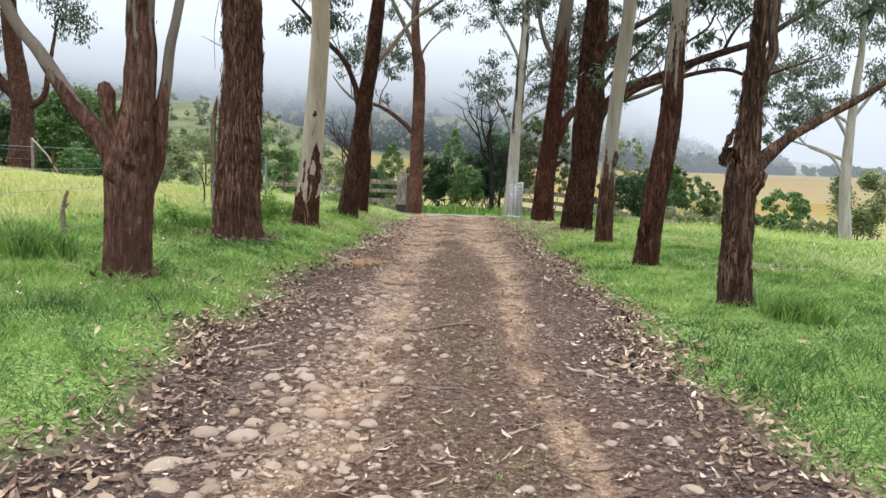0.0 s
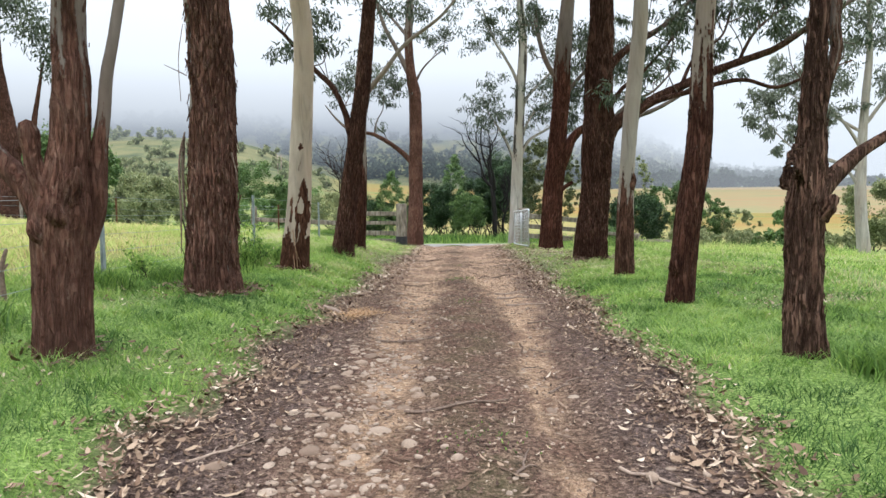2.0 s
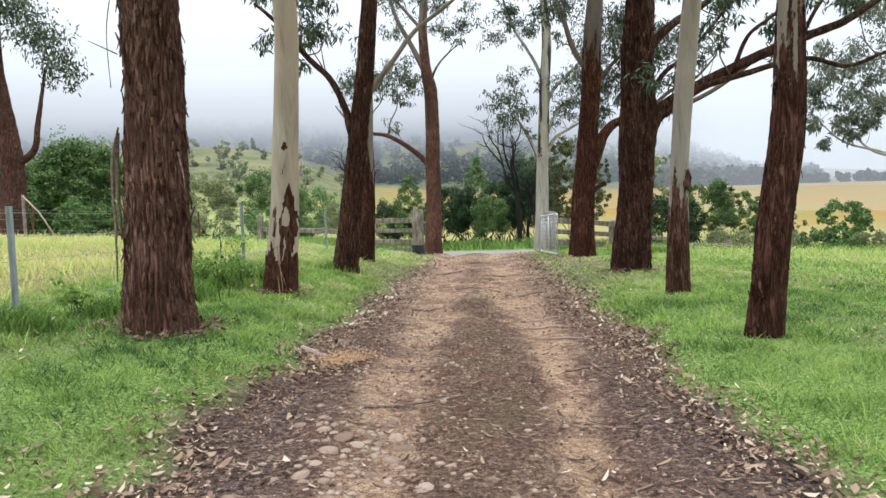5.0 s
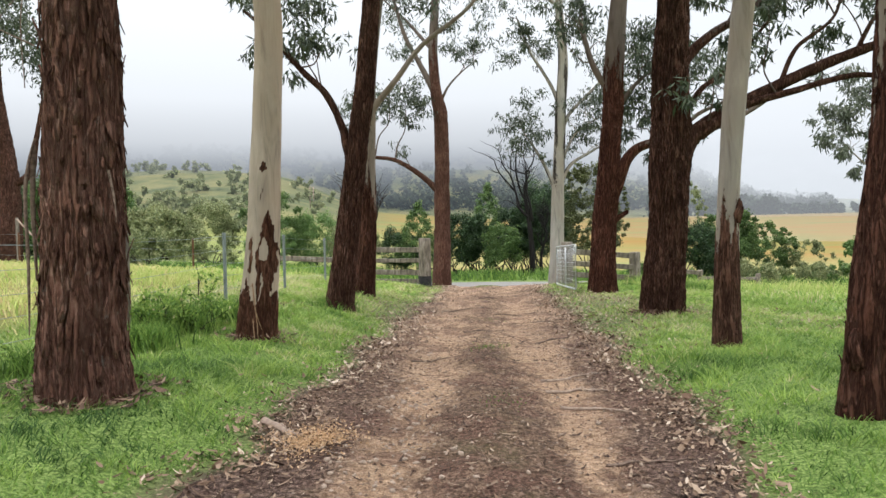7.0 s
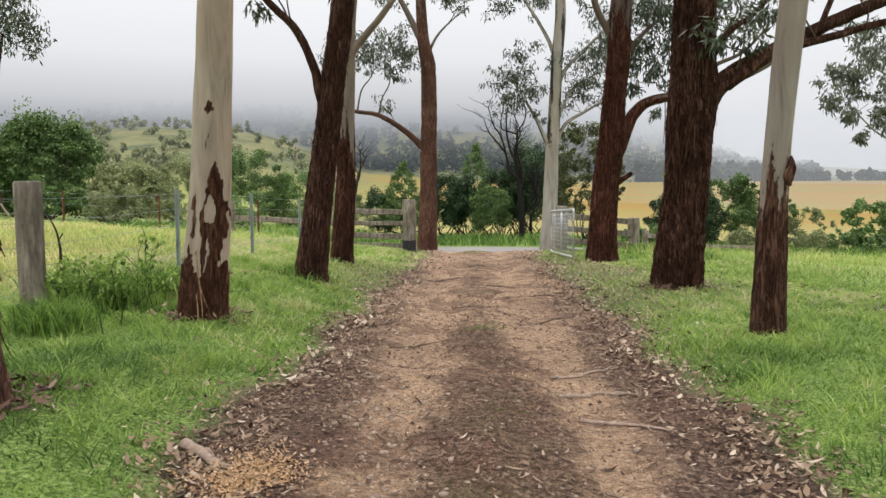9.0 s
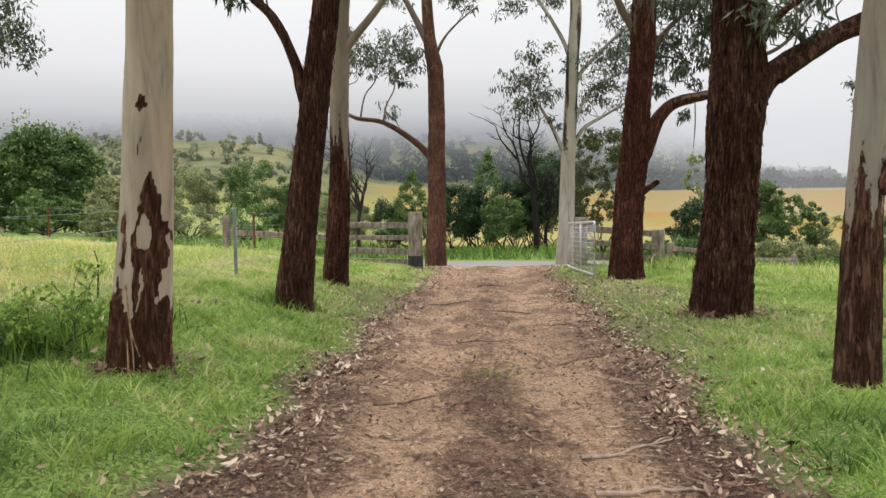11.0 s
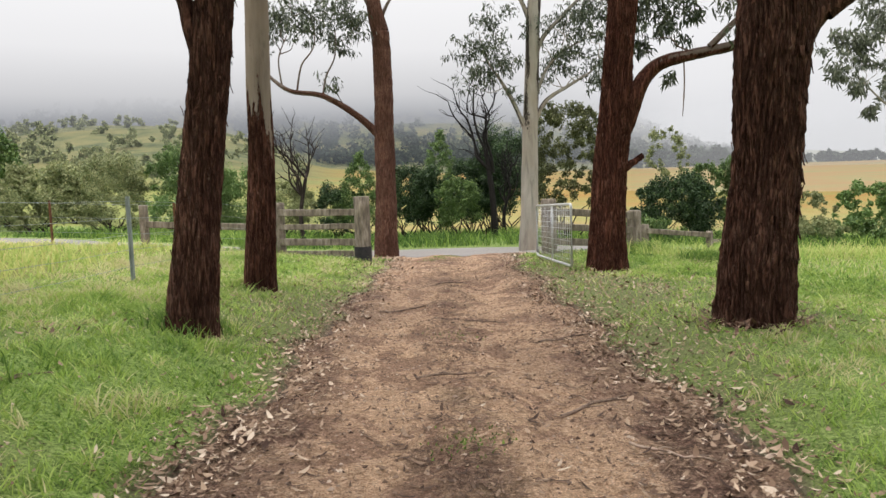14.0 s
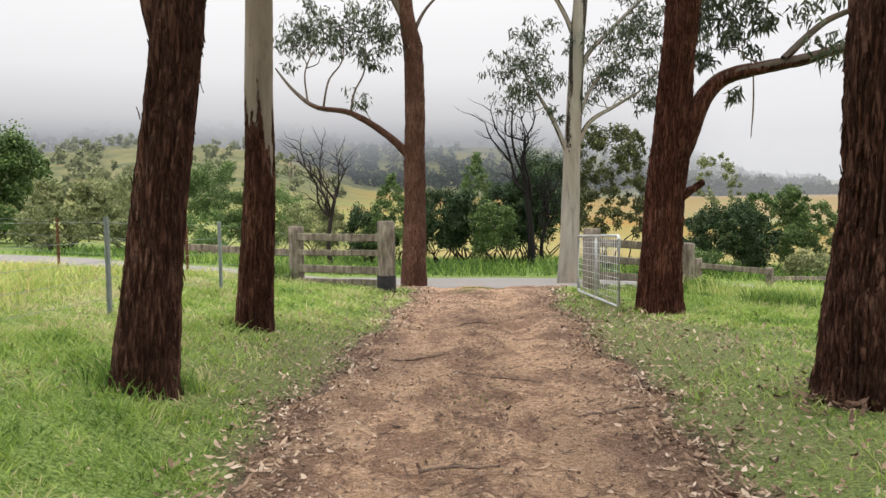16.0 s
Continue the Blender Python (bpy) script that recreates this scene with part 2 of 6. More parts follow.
def dirt_material():
    """Damp brown clay with two sandy wheel tracks, darker leaf-stained edges and a faint mossy crown."""
    m, nt, p = mat("dirt", 0.93, 0.15)
    fine = noise_tex(nt, 26, 8, (1, 1, 1), 0.78)
    mid = noise_tex(nt, 2.3, 7, (1, 0.6, 1), 0.68, 0.6)
    big = noise_tex(nt, 0.7, 4, (1, 0.5, 1))
    soil = ramp(nt, fine, [(0.37, (0.036, 0.021, 0.015)), (0.49, (0.155, 0.094, 0.064)), (0.63, (0.39, 0.26, 0.18))])
    sand = ramp(nt, fine, [(0.34, (0.33, 0.195, 0.115)), (0.5, (0.62, 0.41, 0.26)), (0.66, (0.78, 0.57, 0.40))])
    wander = nt.nodes.new("ShaderNodeMath")
    wander.operation = "MULTIPLY_ADD"
    nt.links.new(mid, wander.inputs[0])
    wander.inputs[1].default_value = 2.7
    nt.links.new(attr(nt, "track"), wander.inputs[2])
    band = node(nt, "ShaderNodeMapRange")
    band.interpolation_type = "SMOOTHSTEP"
    nt.links.new(wander.outputs[0], band.inputs["Value"])
    band.inputs["From Min"].default_value, band.inputs["From Max"].default_value = 1.6, 2.3
    band.inputs["To Max"].default_value = 0.7
    track_fac = band.outputs[0]
    col = mix(nt, track_fac, soil, sand)
    damp = ramp(nt, big, [(0.46, (0.0,)), (0.66, (0.36,))])
    col = mix(nt, damp, col, (0.075, 0.045, 0.032))
    scuff = ramp(nt, noise_tex(nt, 1.7, 6, (1, 0.75, 1), 0.7, 0.8), [(0.49, (0.0,)), (0.56, (0.58,))])
    col = mix(nt, scuff, col, ramp(nt, fine, [(0.38, (0.055, 0.028, 0.02)), (0.6, (0.21, 0.11, 0.08))]))
    stain = mix(nt, 1.0, attr(nt, "edge"), ramp(nt, mid, [(0.3, (0.35,)), (0.58, (0.92,))]), "MULTIPLY")
    col = mix(nt, stain, col, ramp(nt, fine, [(0.37, (0.026, 0.017, 0.015)), (0.49, (0.092, 0.062, 0.053)), (0.63, (0.26, 0.19, 0.165))]))
    speck = ramp(nt, noise_tex(nt, 85, 4, (1, 1, 1), 0.7), [(0.36, (0.42,)), (0.5, (1.0,)), (0.64, (1.55,))])
    col = mix(nt, 0.8, col, speck, "MULTIPLY")
    moss = mix(nt, 1.0, attr(nt, "crown"), ramp(nt, noise_tex(nt, 1.6, 5), [(0.5, (0.0,)), (0.7, (0.4,))]), "MULTIPLY")
    col = mix(nt, moss, col, (0.13, 0.15, 0.055))
    set_col(nt, p, col)
    h = mix(nt, 0.4, fine, noise_tex(nt, 70, 4))
    bump(nt, p, h, 1.0, 0.05)
    return m


DIRT = dirt_material()


def ground_material():
    """Grass soil near by, dry field and hill pasture further out."""
    m, nt, p = mat("pasture", 0.95, 0.1)
    fine = noise_tex(nt, 14, 6, (1, 1, 1), 0.7)
    green = ramp(nt, noise_tex(nt, 38, 7, (1, 1, 1), 0.75), [(0.38, (0.045, 0.075, 0.018)), (0.5, (0.15, 0.225, 0.055)), (0.62, (0.29, 0.37, 0.12))])
    dry = ramp(nt, noise_tex(nt, 0.07, 6, (0.5, 1.8, 1), 0.65), [(0.36, (0.15, 0.16, 0.045)), (0.47, (0.225, 0.155, 0.046)), (0.6, (0.25, 0.122, 0.036))])
    dry = mix(nt, attr(nt, "near"), dry, ramp(nt, noise_tex(nt, 0.25, 6), [(0.3, (0.17, 0.20, 0.075)), (0.6, (0.27, 0.25, 0.11))]))
    dry = mix(nt, ramp(nt, fine, [(0.35, (0.35,)), (0.7, (0.0,))]), dry, (0.2, 0.2, 0.06))
    hill = ramp(nt, noise_tex(nt, 0.09, 8, (1, 1, 1), 0.7), [(0.34, (0.045, 0.06, 0.03)), (0.47, (0.11, 0.12, 0.055)), (0.6, (0.165, 0.155, 0.07)), (0.7, (0.20, 0.165, 0.08))])
    col = mix(nt, attr(nt, "field"), green, dry)
    col = mix(nt, attr(nt, "hill"), col, hill)
    col = mix(nt, attr(nt, "soil"), col, (0.12, 0.085, 0.07))
    set_col(nt, p, col)
    bump(nt, p, fine, 0.6, 0.05)
    return m


PASTURE = ground_material()
ASPHALT, nt0, p0 = mat("asphalt", 0.85, 0.3)
c0 = ramp(nt0, noise_tex(nt0, 60, 4), [(0.3, (0.16, 0.148, 0.143)), (0.7, (0.28, 0.262, 0.252))])
set_col(nt0, p0, mix(nt0, ramp(nt0, noise_tex(nt0, 1.2, 5), [(0.4, (0.0,)), (0.7, (0.5,))]), c0, (0.23, 0.205, 0.185)))
bump(nt0, p0, noise_tex(nt0, 90, 3), 0.5, 0.008)


# ---------- building helpers ----------
def finish(name, me, material, parent=None, label="", smooth=True):
    me.materials.append(material)
    if smooth:
        me.polygons.foreach_set("use_smooth", [True] * len(me.polygons))
    ob = new(name, me)
    if parent:
        ob.parent = parent
    if label:
        ob["label"] = label
    return ob


def part(name, bm, material, parent, label="", smooth=True):
    me = bpy.data.meshes.new(name)
    bm.to_mesh(me)
    bm.free()
    return finish(name, me, material, parent, label, smooth)


def raw_mesh(name, verts, faces, size):
    """A mesh out of numpy arrays, all faces with the same number of corners."""
    me = bpy.data.meshes.new(name)
    n = len(faces)
    me.vertices.add(len(verts))
    me.vertices.foreach_set("co", np.asarray(verts, np.float32).ravel())
    me.loops.add(n * size)
    me.loops.foreach_set("vertex_index", np.asarray(faces, np.int32).ravel())
    me.polygons.add(n)
    me.polygons.foreach_set("loop_start", np.arange(n, dtype=np.int32) * size)
    me.update(calc_edges=True)
    return me


def set_attr(me, name, values):
    me.attributes.new(name, "FLOAT", "POINT").data.foreach_set("value", np.asarray(values, np.float32))


def thing(name, at, label, category, group="", kind=""):
    ob = new(name)
    ob.location = at
    ob.empty_display_size = 0.2
    return tagged(ob, label, category, group, kind)


def sm(a, b, v):
    """Smooth step from 0 at a to 1 at b."""
    u = np.clip((np.asarray(v, float) - a) / (b - a), 0, 1)
    return u * u * (3 - 2 * u)


def wave(x, y, s, seed=0.0):
    """Cheap smooth unevenness between -1 and 1."""
    return (np.sin(x * s + 1.3 * np.sin(y * s * 0.7 + seed)) + np.sin(y * s * 1.13 + seed + 1.7 * np.sin(x * s * 0.61 + 2 * seed))) * 0.5


# ---------- the lie of the land ----------
def road_z(y):
    return np.interp(y, [-40, 0, 6, 10, 14, 18, 24, 28, 31, 36, 60, 90, 220, 3000], [-0.5, 0.0, 0.11, 0.13, 0.06, -0.05, -0.15, -0.36, -0.6, -0.72, -1.9, -1.6, 2.5, 3.0])


def left_edge(y):
    return np.interp(y, [-20, 3, 7, 12, 18, 22, 25, 28, 30], [-1.75, -1.72, -1.62, -1.35, -1.18, -0.98, -0.85, -1.0, -1.8]) + 0.09 * np.sin(y * 2.1) + 0.06 * np.sin(y * 5.3 + 1)


def right_edge(y):
    return np.interp(y, [-20, 3, 7, 12, 16, 20, 24, 28, 30], [1.8, 1.75, 1.68, 1.68, 1.7, 1.65, 1.6, 2.0, 2.6]) + 0.09 * np.sin(y * 1.7 + 2) + 0.06 * np.sin(y * 4.7)


def height(x, y):
    x, y = np.asarray(x, float), np.asarray(y, float)
    z = road_z(y)
    near = 1 - sm(24, 30, y)
    rise = np.interp(y, [0, 12, 18, 24], [0.25, 0.27, 0.36, 0.25])
    z = z + sm(1.25, 2.5, -x) * rise * near + sm(2.6, 5, -x) * 0.18 * (1 - sm(26, 34, y) * sm(-9, -4, x))
    z = z + sm(1.6, 2.8, x) * np.interp(y, [0, 12, 17, 22], [0.08, 0.09, 0.14, 0.04]) * near
    flat = np.clip(np.hypot(x, y) / 300, 0, 1)
    z = z + np.clip(-x - 4, 0, 60) * 0.06 * (1 - flat) - np.clip(x - 4, 0, 40) * 0.055 * (1 - flat)
    z = z + wave(x, y, 0.9) * 0.03 * sm(2, 4, np.abs(x)) + wave(x, y, 3.1, 1.0) * 0.012 * sm(1.7, 2.6, np.abs(x - 0.1))
    far = np.maximum(y, 1.0)
    az = x / far
    spur = 1 - sm(-0.28, -0.12, az)
    z = z + sm(80, 240, y) * (1 - sm(-0.25, 0.05, az)) * 3.0 + sm(110, 250, y) * spur * (12 + 2.5 * np.sin(az * 11))
    z = z + sm(270, 700, y) * 95 * (0.12 + 0.88 * (1 - sm(0.10, 0.42, az))) * (1 - sm(0.45, 0.62, az)) + sm(300, 600, y) * wave(x, y, 0.02) * 5
    return z


def steps(spans):
    """Grid lines with a spacing for each span."""
    out = []
    for a, b, s in spans:
        out += list(np.arange(a, b, s))
    return np.array(out + [spans[-1][1]])


def sheet(name, xs, ys, material, lift):
    X, Y = np.meshgrid(xs, ys)
    Z = lift(X, Y)
    verts = np.stack([X, Y, Z], -1).reshape(-1, 3)
    nx, ny = len(xs), len(ys)
    i = (np.arange(ny - 1)[:, None] * nx + np.arange(nx - 1)[None]).ravel()
    me = raw_mesh(name, verts, np.stack([i, i + 1, i + 1 + nx, i + nx], -1), 4)
    ob = finish(name, me, material)
    return ob, X.ravel(), Y.ravel()


gx = steps([(-2600, -300, 230), (-300, -60, 12), (-60, -14, 1.5), (-14, -6, 0.4), (-6, 6, 0.18), (6, 14, 0.4), (14, 60, 1.5), (60, 300, 12), (300, 2600, 230)])
gy = steps([(-800, -60, 100), (-60, -6, 3), (-6, 32, 0.2), (32, 60, 0.8), (60, 120, 4), (120, 800, 14), (800, 2600, 200)])
ROAD_Y0, ROAD_Y1 = 29.3, 33.6


def asphalt_band(x, y):
    mid_y = 31.5 - 0.10 * x
    return sm(2.5, 2.0, np.abs(y - mid_y))


def ground_z(x, y):
    inside = sm(-0.05, 0.2, x - left_edge(y)) * sm(-0.05, 0.2, right_edge(y) - x) * (1 - sm(29.5, 30.5, y))
    return height(x, y) - 0.06 * inside - 0.05 * asphalt_band(x, y)


ground, GX, GY = sheet("ground", gx, gy, PASTURE, ground_z)
tagged(ground, "green grass verge running out to dry yellow paddocks", "ground", kind="structure")
f = sm(46, 56, GY) * (1 - 0.5 * sm(0.0, -0.3, GX / np.maximum(GY, 1)))
f = np.maximum(f, 0.9 * sm(-4.2, -6, GX) * sm(3, 9, GY) * (1 - sm(30, 34, GY)))
f = np.maximum(f, 0.25 * sm(7, 12, GX))
set_attr(ground.data, "field", f)
azg = GX / np.maximum(GY, 1)
set_attr(ground.data, "near", sm(130, 70, GY + 25 * wave(GX, GY, 0.05)) * 0.6)
set_attr(ground.data, "hill", np.maximum(sm(100, 170, GY) * sm(-0.08, -0.2, azg), sm(230, 290, GY)))
d_edge = np.minimum(GX - left_edge(GY), right_edge(GY) - GX)
set_attr(ground.data, "soil", np.zeros(len(GX)))


def track_z(x, y):
    rut = np.exp(-((x + 0.42) / 0.26) ** 2) + np.exp(-((x - 0.78) / 0.26) ** 2)
    return height(x, y) - 0.035 * rut + 0.015 * wave(x, y, 4.3) + 0.009 * wave(x, y, 13, 2.0) + 0.005 * wave(x, y, 31, 1.0)


ty = steps([(-14, 0, 0.25), (0, 26, 0.06), (26, 31, 0.12)])
u = np.linspace(0, 1, 64)
TY, U = np.meshgrid(ty, u, indexing="ij")
TX = left_edge(TY) - 0.12 + U * (right_edge(TY) - left_edge(TY) + 0.24)
side = np.minimum(TX - left_edge(TY), right_edge(TY) - TX)
TZ = track_z(TX, TY) - 0.07 * sm(0.02, -0.12, side) - 0.06 * sm(29.6, 30.6, TY)
idx = (np.arange(len(ty) - 1)[:, None] * 64 + np.arange(63)[None]).ravel()
driveway = finish("driveway", raw_mesh("driveway", np.stack([TX, TY, TZ], -1).reshape(-1, 3), np.stack([idx, idx + 1, idx + 65, idx + 64], -1), 4), DIRT)
tagged(driveway, "brown dirt driveway with sandy wheel tracks, stones and leaf litter", "driveway", kind="structure")
tx, tyy = TX.ravel(), TY.ravel()
d_side = np.minimum(tx - left_edge(tyy), right_edge(tyy) - tx)
left_track = np.exp(-((tx + 0.45 + 0.18 * sm(7, 3.5, tyy) + 0.06 * np.sin(tyy * 0.9)) / (0.27 + 0.06 * sm(7, 4, tyy))) ** 2)
right_track = np.exp(-((tx - 0.74 - 0.08 * sm(6, 12, tyy) - 0.07 * np.sin(tyy * 0.7 + 1)) / (0.17 + 0.10 * sm(6, 12, tyy))) ** 2)
sandy = np.clip((left_track + right_track) * 1.1 + 0.42 * sm(11, 17, tyy) + np.exp(-(((tx - 1.15) / 0.35) ** 2 + ((tyy - 20.5) / 2.2) ** 2)), 0, 1)
set_attr(driveway.data, "track", sandy * (0.72 + 0.28 * sm(8, 13, tyy)) + 0.12 * sm(5, 8, tyy) + 0.2 * sm(9, 14, tyy))
set_attr(driveway.data, "edge", np.clip(sm(1.0, 0.4, d_side) * (1 - 0.75 * sm(7, 12, tyy)) + 0.28 * sm(10, 5, tyy) * sm(0.35, 0.95, d_side), 0, 1) * (1 - 0.8 * np.clip(left_track + right_track, 0, 1)))
set_attr(driveway.data, "crown", np.exp(-((tx - 0.2) / 0.35) ** 2) * (1 - 0.6 * sm(9, 13, tyy)))

ax = steps([(-120, -14, 3), (-14, 14, 0.4), (14, 120, 3)])
AX, AV = np.meshgrid(ax, np.linspace(-2.1, 2.1, 15), indexing="ij")
AY = 31.5 - 0.10 * AX + AV + 0.08 * np.sin(AX * 1.9) * (AV / 2.1)
AZ = height(AX, AY) + 0.012 - 0.06 * (np.abs(AV) / 2.1) ** 6
idx = (np.arange(len(ax) - 1)[:, None] * 15 + np.arange(14)[None]).ravel()
road = finish("road", raw_mesh("road", np.stack([AX, AY, AZ], -1).reshape(-1, 3), np.stack([idx, idx + 15, idx + 16, idx + 1], -1), 4), ASPHALT)
tagged(road, "pale grey sealed country road across the driveway's end", "road", kind="structure")


# ---------- leaves and trees ----------
def leaf_cloud(rng, centres, radii, counts, length, width, droop=0.6, squash=0.8, shell=0.45, lumpy=0.75):
    """Many small folded-diamond leaves in uneven clumps. Returns vertices, quads and tints."""
    P, T = [], []
    for c, r, n in zip(centres, radii, counts):
        d = rng.normal(size=(n, 3))
        d /= np.linalg.norm(d, axis=1)[:, None]
        rad = r * (shell + (1 - shell) * rng.random(n)) * rng.random(n) ** 0.25
        sub = rng.normal(size=(max(3, n // 40), 3)) * r * 0.5
        pull = sub[rng.integers(0, len(sub), n)]
        q = d * rad[:, None] * (1.3 - lumpy) + pull * lumpy
        q[:, 2] *= squash
        P.append(q + np.array(c))
        # Light from above is put into the tint: leaves paler up each clump
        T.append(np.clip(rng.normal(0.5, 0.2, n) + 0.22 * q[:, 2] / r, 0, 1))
    P, T = np.concatenate(P), np.concatenate(T)
    n = len(P)
    a = rng.normal(size=(n, 3)) * (1 - droop * 0.6)
    a[:, 2] -= droop
    a /= np.linalg.norm(a, axis=1)[:, None]
    b = np.cross(a, rng.normal(size=(n, 3)))
    b /= np.linalg.norm(b, axis=1)[:, None] + 1e-9
    L = length * (0.6 + 0.8 * rng.random(n))[:, None]
    W = width * (0.7 + 0.6 * rng.random(n))[:, None]
    V = np.stack([P, P + a * L * 0.45 + b * W, P + a * L, P + a * L * 0.45 - b * W], 1).reshape(-1, 3)
    F = np.arange(n * 4).reshape(-1, 4)
    return V, F, np.repeat(T, 4)


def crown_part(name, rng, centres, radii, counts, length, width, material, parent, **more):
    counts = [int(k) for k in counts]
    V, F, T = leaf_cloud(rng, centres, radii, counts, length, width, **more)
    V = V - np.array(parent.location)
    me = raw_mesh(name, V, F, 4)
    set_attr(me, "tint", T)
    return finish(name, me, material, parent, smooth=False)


def curve_points(rows, spacing):
    """Smooth run through rows of x, y, z, radius."""
    rows = np.array(rows, float)
    out = []
    for i in range(len(rows) - 1):
        p0, p1, p2, p3 = rows[max(i - 1, 0)], rows[i], rows[i + 1], rows[min(i + 2, len(rows) - 1)]
        n = max(2, int(np.linalg.norm(p2[:3] - p1[:3]) / spacing))
        for k in range(n):
            s = k / n
            out.append(0.5 * (2 * p1 + (p2 - p0) * s + (2 * p0 - 5 * p1 + 4 * p2 - p3) * s * s + (3 * p1 - p0 - 3 * p2 + p3) * s ** 3))
    out.append(rows[-1])
    return np.array(out)


def limb_mesh(name, rows, spacing, sides, rough, bare, seed, material, parent, flare=0.0, label="", ridges=9):
    """A round limb with furrowed bark: rough is the depth of the furrows, bare(x, y, z, angle) where it is smooth."""
    pts = curve_points(rows, spacing)
    n = len(pts)
    tan = np.gradient(pts[:, :3], axis=0)
    tan /= np.linalg.norm(tan, axis=1)[:, None] + 1e-9
    ref = np.array([0.0, 1.0, 0.02])
    sx = np.cross(ref, tan)
    sx /= np.linalg.norm(sx, axis=1)[:, None] + 1e-9
    sy = np.cross(tan, sx)
    ang = np.linspace(0, 2 * np.pi, sides, endpoint=False)
    A = np.broadcast_to(ang[None], (n, sides))
    R = np.repeat(np.maximum(pts[:, 3], 0.004)[:, None], sides, 1)
    s = np.concatenate([[0], np.cumsum(np.linalg.norm(np.diff(pts[:, :3], axis=0), axis=1))])[:, None]
    C = pts[:, None, :3]
    base = C + R[..., None] * (np.cos(A)[..., None] * sx[:, None] + np.sin(A)[..., None] * sy[:, None])
    B = bare(base[..., 0], base[..., 1], base[..., 2], A) if bare else np.zeros_like(A)
    rng = np.random.default_rng(seed)
    ph = rng.random(6) * 6.28
    gate_n = 0.65 + 0.35 * np.sin(s * 2.7 + 4 * np.sin(A * 3 + ph[2]) + ph[5])
    path = A * ridges * 0.5 + 1.5 * np.sin(s * 1.9 + ph[0]) + 0.9 * np.sin(s * 5.3 + A * 4 + ph[1])
    path2 = A * (ridges * 0.5 + 3) + 1.9 * np.sin(s * 2.6 + ph[2]) + 0.8 * np.sin(s * 6.1 - A * 5 + ph[3])
    cross = np.abs(np.sin(s * 9 + 2.5 * np.sin(A * 7 + ph[4]) + ph[5])) ** 10
    fur = 0.7 - 1.3 * gate_n * np.abs(np.cos(path)) ** 3 - 1.0 * np.abs(np.cos(path2)) ** 6 - 0.5 * cross + rng.normal(0, 0.14, A.shape)
    lump = np.sin(A * 2 + s * 1.7 + ph[3]) + np.sin(A * 3 - s * 2.9 + ph[4]) * 0.7 + np.sin(s * 4.1 + A + ph[5]) * 0.6
    R = R * (1 + 0.022 * lump) + rough * (fur - 0.45) * (1 - 0.85 * B) - 0.010 * B * (rough > 0.004)
    if flare:
        hgt = s
        R = R * (1 + flare * np.exp(-hgt / 0.16) * (0.75 + 0.45 * np.sin(A * 4 + ph[0])))
    V = C + R[..., None] * (np.cos(A)[..., None] * sx[:, None] + np.sin(A)[..., None] * sy[:, None])
    V = np.concatenate([V.reshape(-1, 3), pts[-1:, :3] + tan[-1:] * pts[-1, 3] * 0.5])
    i = np.arange(n - 1)[:, None] * sides
    j = np.arange(sides)[None]
    k = (j + 1) % sides
    quads = np.stack([i + j, i + k, i + k + sides, i + j + sides], -1).reshape(-1, 4)
    me = bpy.data.meshes.new(name)
    last = (n - 1) * sides
    cap = [(last + a, last + (a + 1) % sides, n * sides) for a in range(sides)]
    off = np.array(parent.location)
    me.from_pydata((V - off).tolist(), [], quads.tolist() + cap)
    me.update()
    set_attr(me, "bare", np.concatenate([B.ravel(), B[-1:].mean(axis=1)]))
    return finish(name, me, material, parent, label)


def loose_bark(rows, n, seed, parent, zmin, zmax, size, material):
    """Small curled flakes of bark lifting off a trunk, as one part."""
    rng = np.random.default_rng(seed)
    pts = curve_points(rows, 0.05)
    pts = pts[(pts[:, 2] > zmin) & (pts[:, 2] < zmax)]
    q = pts[rng.integers(0, len(pts), n)]
    a = rng.random(n) * 6.283
    rad = np.stack([np.cos(a), np.sin(a), np.zeros(n)], 1)
    tng = np.stack([-np.sin(a), np.cos(a), np.zeros(n)], 1)
    up = np.array([0, 0, 1.0])[None]
    L = size * (0.5 + rng.random(n))[:, None]
    W = L * rng.uniform(0.10, 0.22, n)[:, None]
    out = L * rng.uniform(0.04, 0.30, n)[:, None]
    th = 0.006
    P = q[:, :3] + rad * (q[:, 3:4] * 0.99)
    flip = np.where(rng.random(n) < 0.7, -1.0, 1.0)[:, None]
    rows3 = [P, P + rad * out * 0.3 + up * flip * L * 0.5, P + rad * out + up * flip * L]
    wid = [W, W * 0.85, W * 0.35]
    V = np.stack([v + sgn * tng * w + lay * rad * th for v, w in zip(rows3, wid) for sgn in (-1, 1) for lay in (0, 1)], 1).reshape(-1, 3)
    f = []
    for k in (0, 4):
        f += [(k, k + 2, k + 6, k + 4), (k + 1, k + 5, k + 7, k + 3), (k, k + 4, k + 5, k + 1), (k + 2, k + 3, k + 7, k + 6)]
    f.append((8, 10, 11, 9))
    F = (np.arange(n)[:, None, None] * 12 + np.array(f)[None]).reshape(-1, 4)
    me = raw_mesh("loose_bark", V - np.array(parent.location), F, 4)
    set_attr(me, "bare", np.zeros(len(V)))
    return tagged(finish("loose_bark", me, material, parent, smooth=False), kind="stuff")


def no_bare(x, y, z, a):
    return np.zeros_like(x)


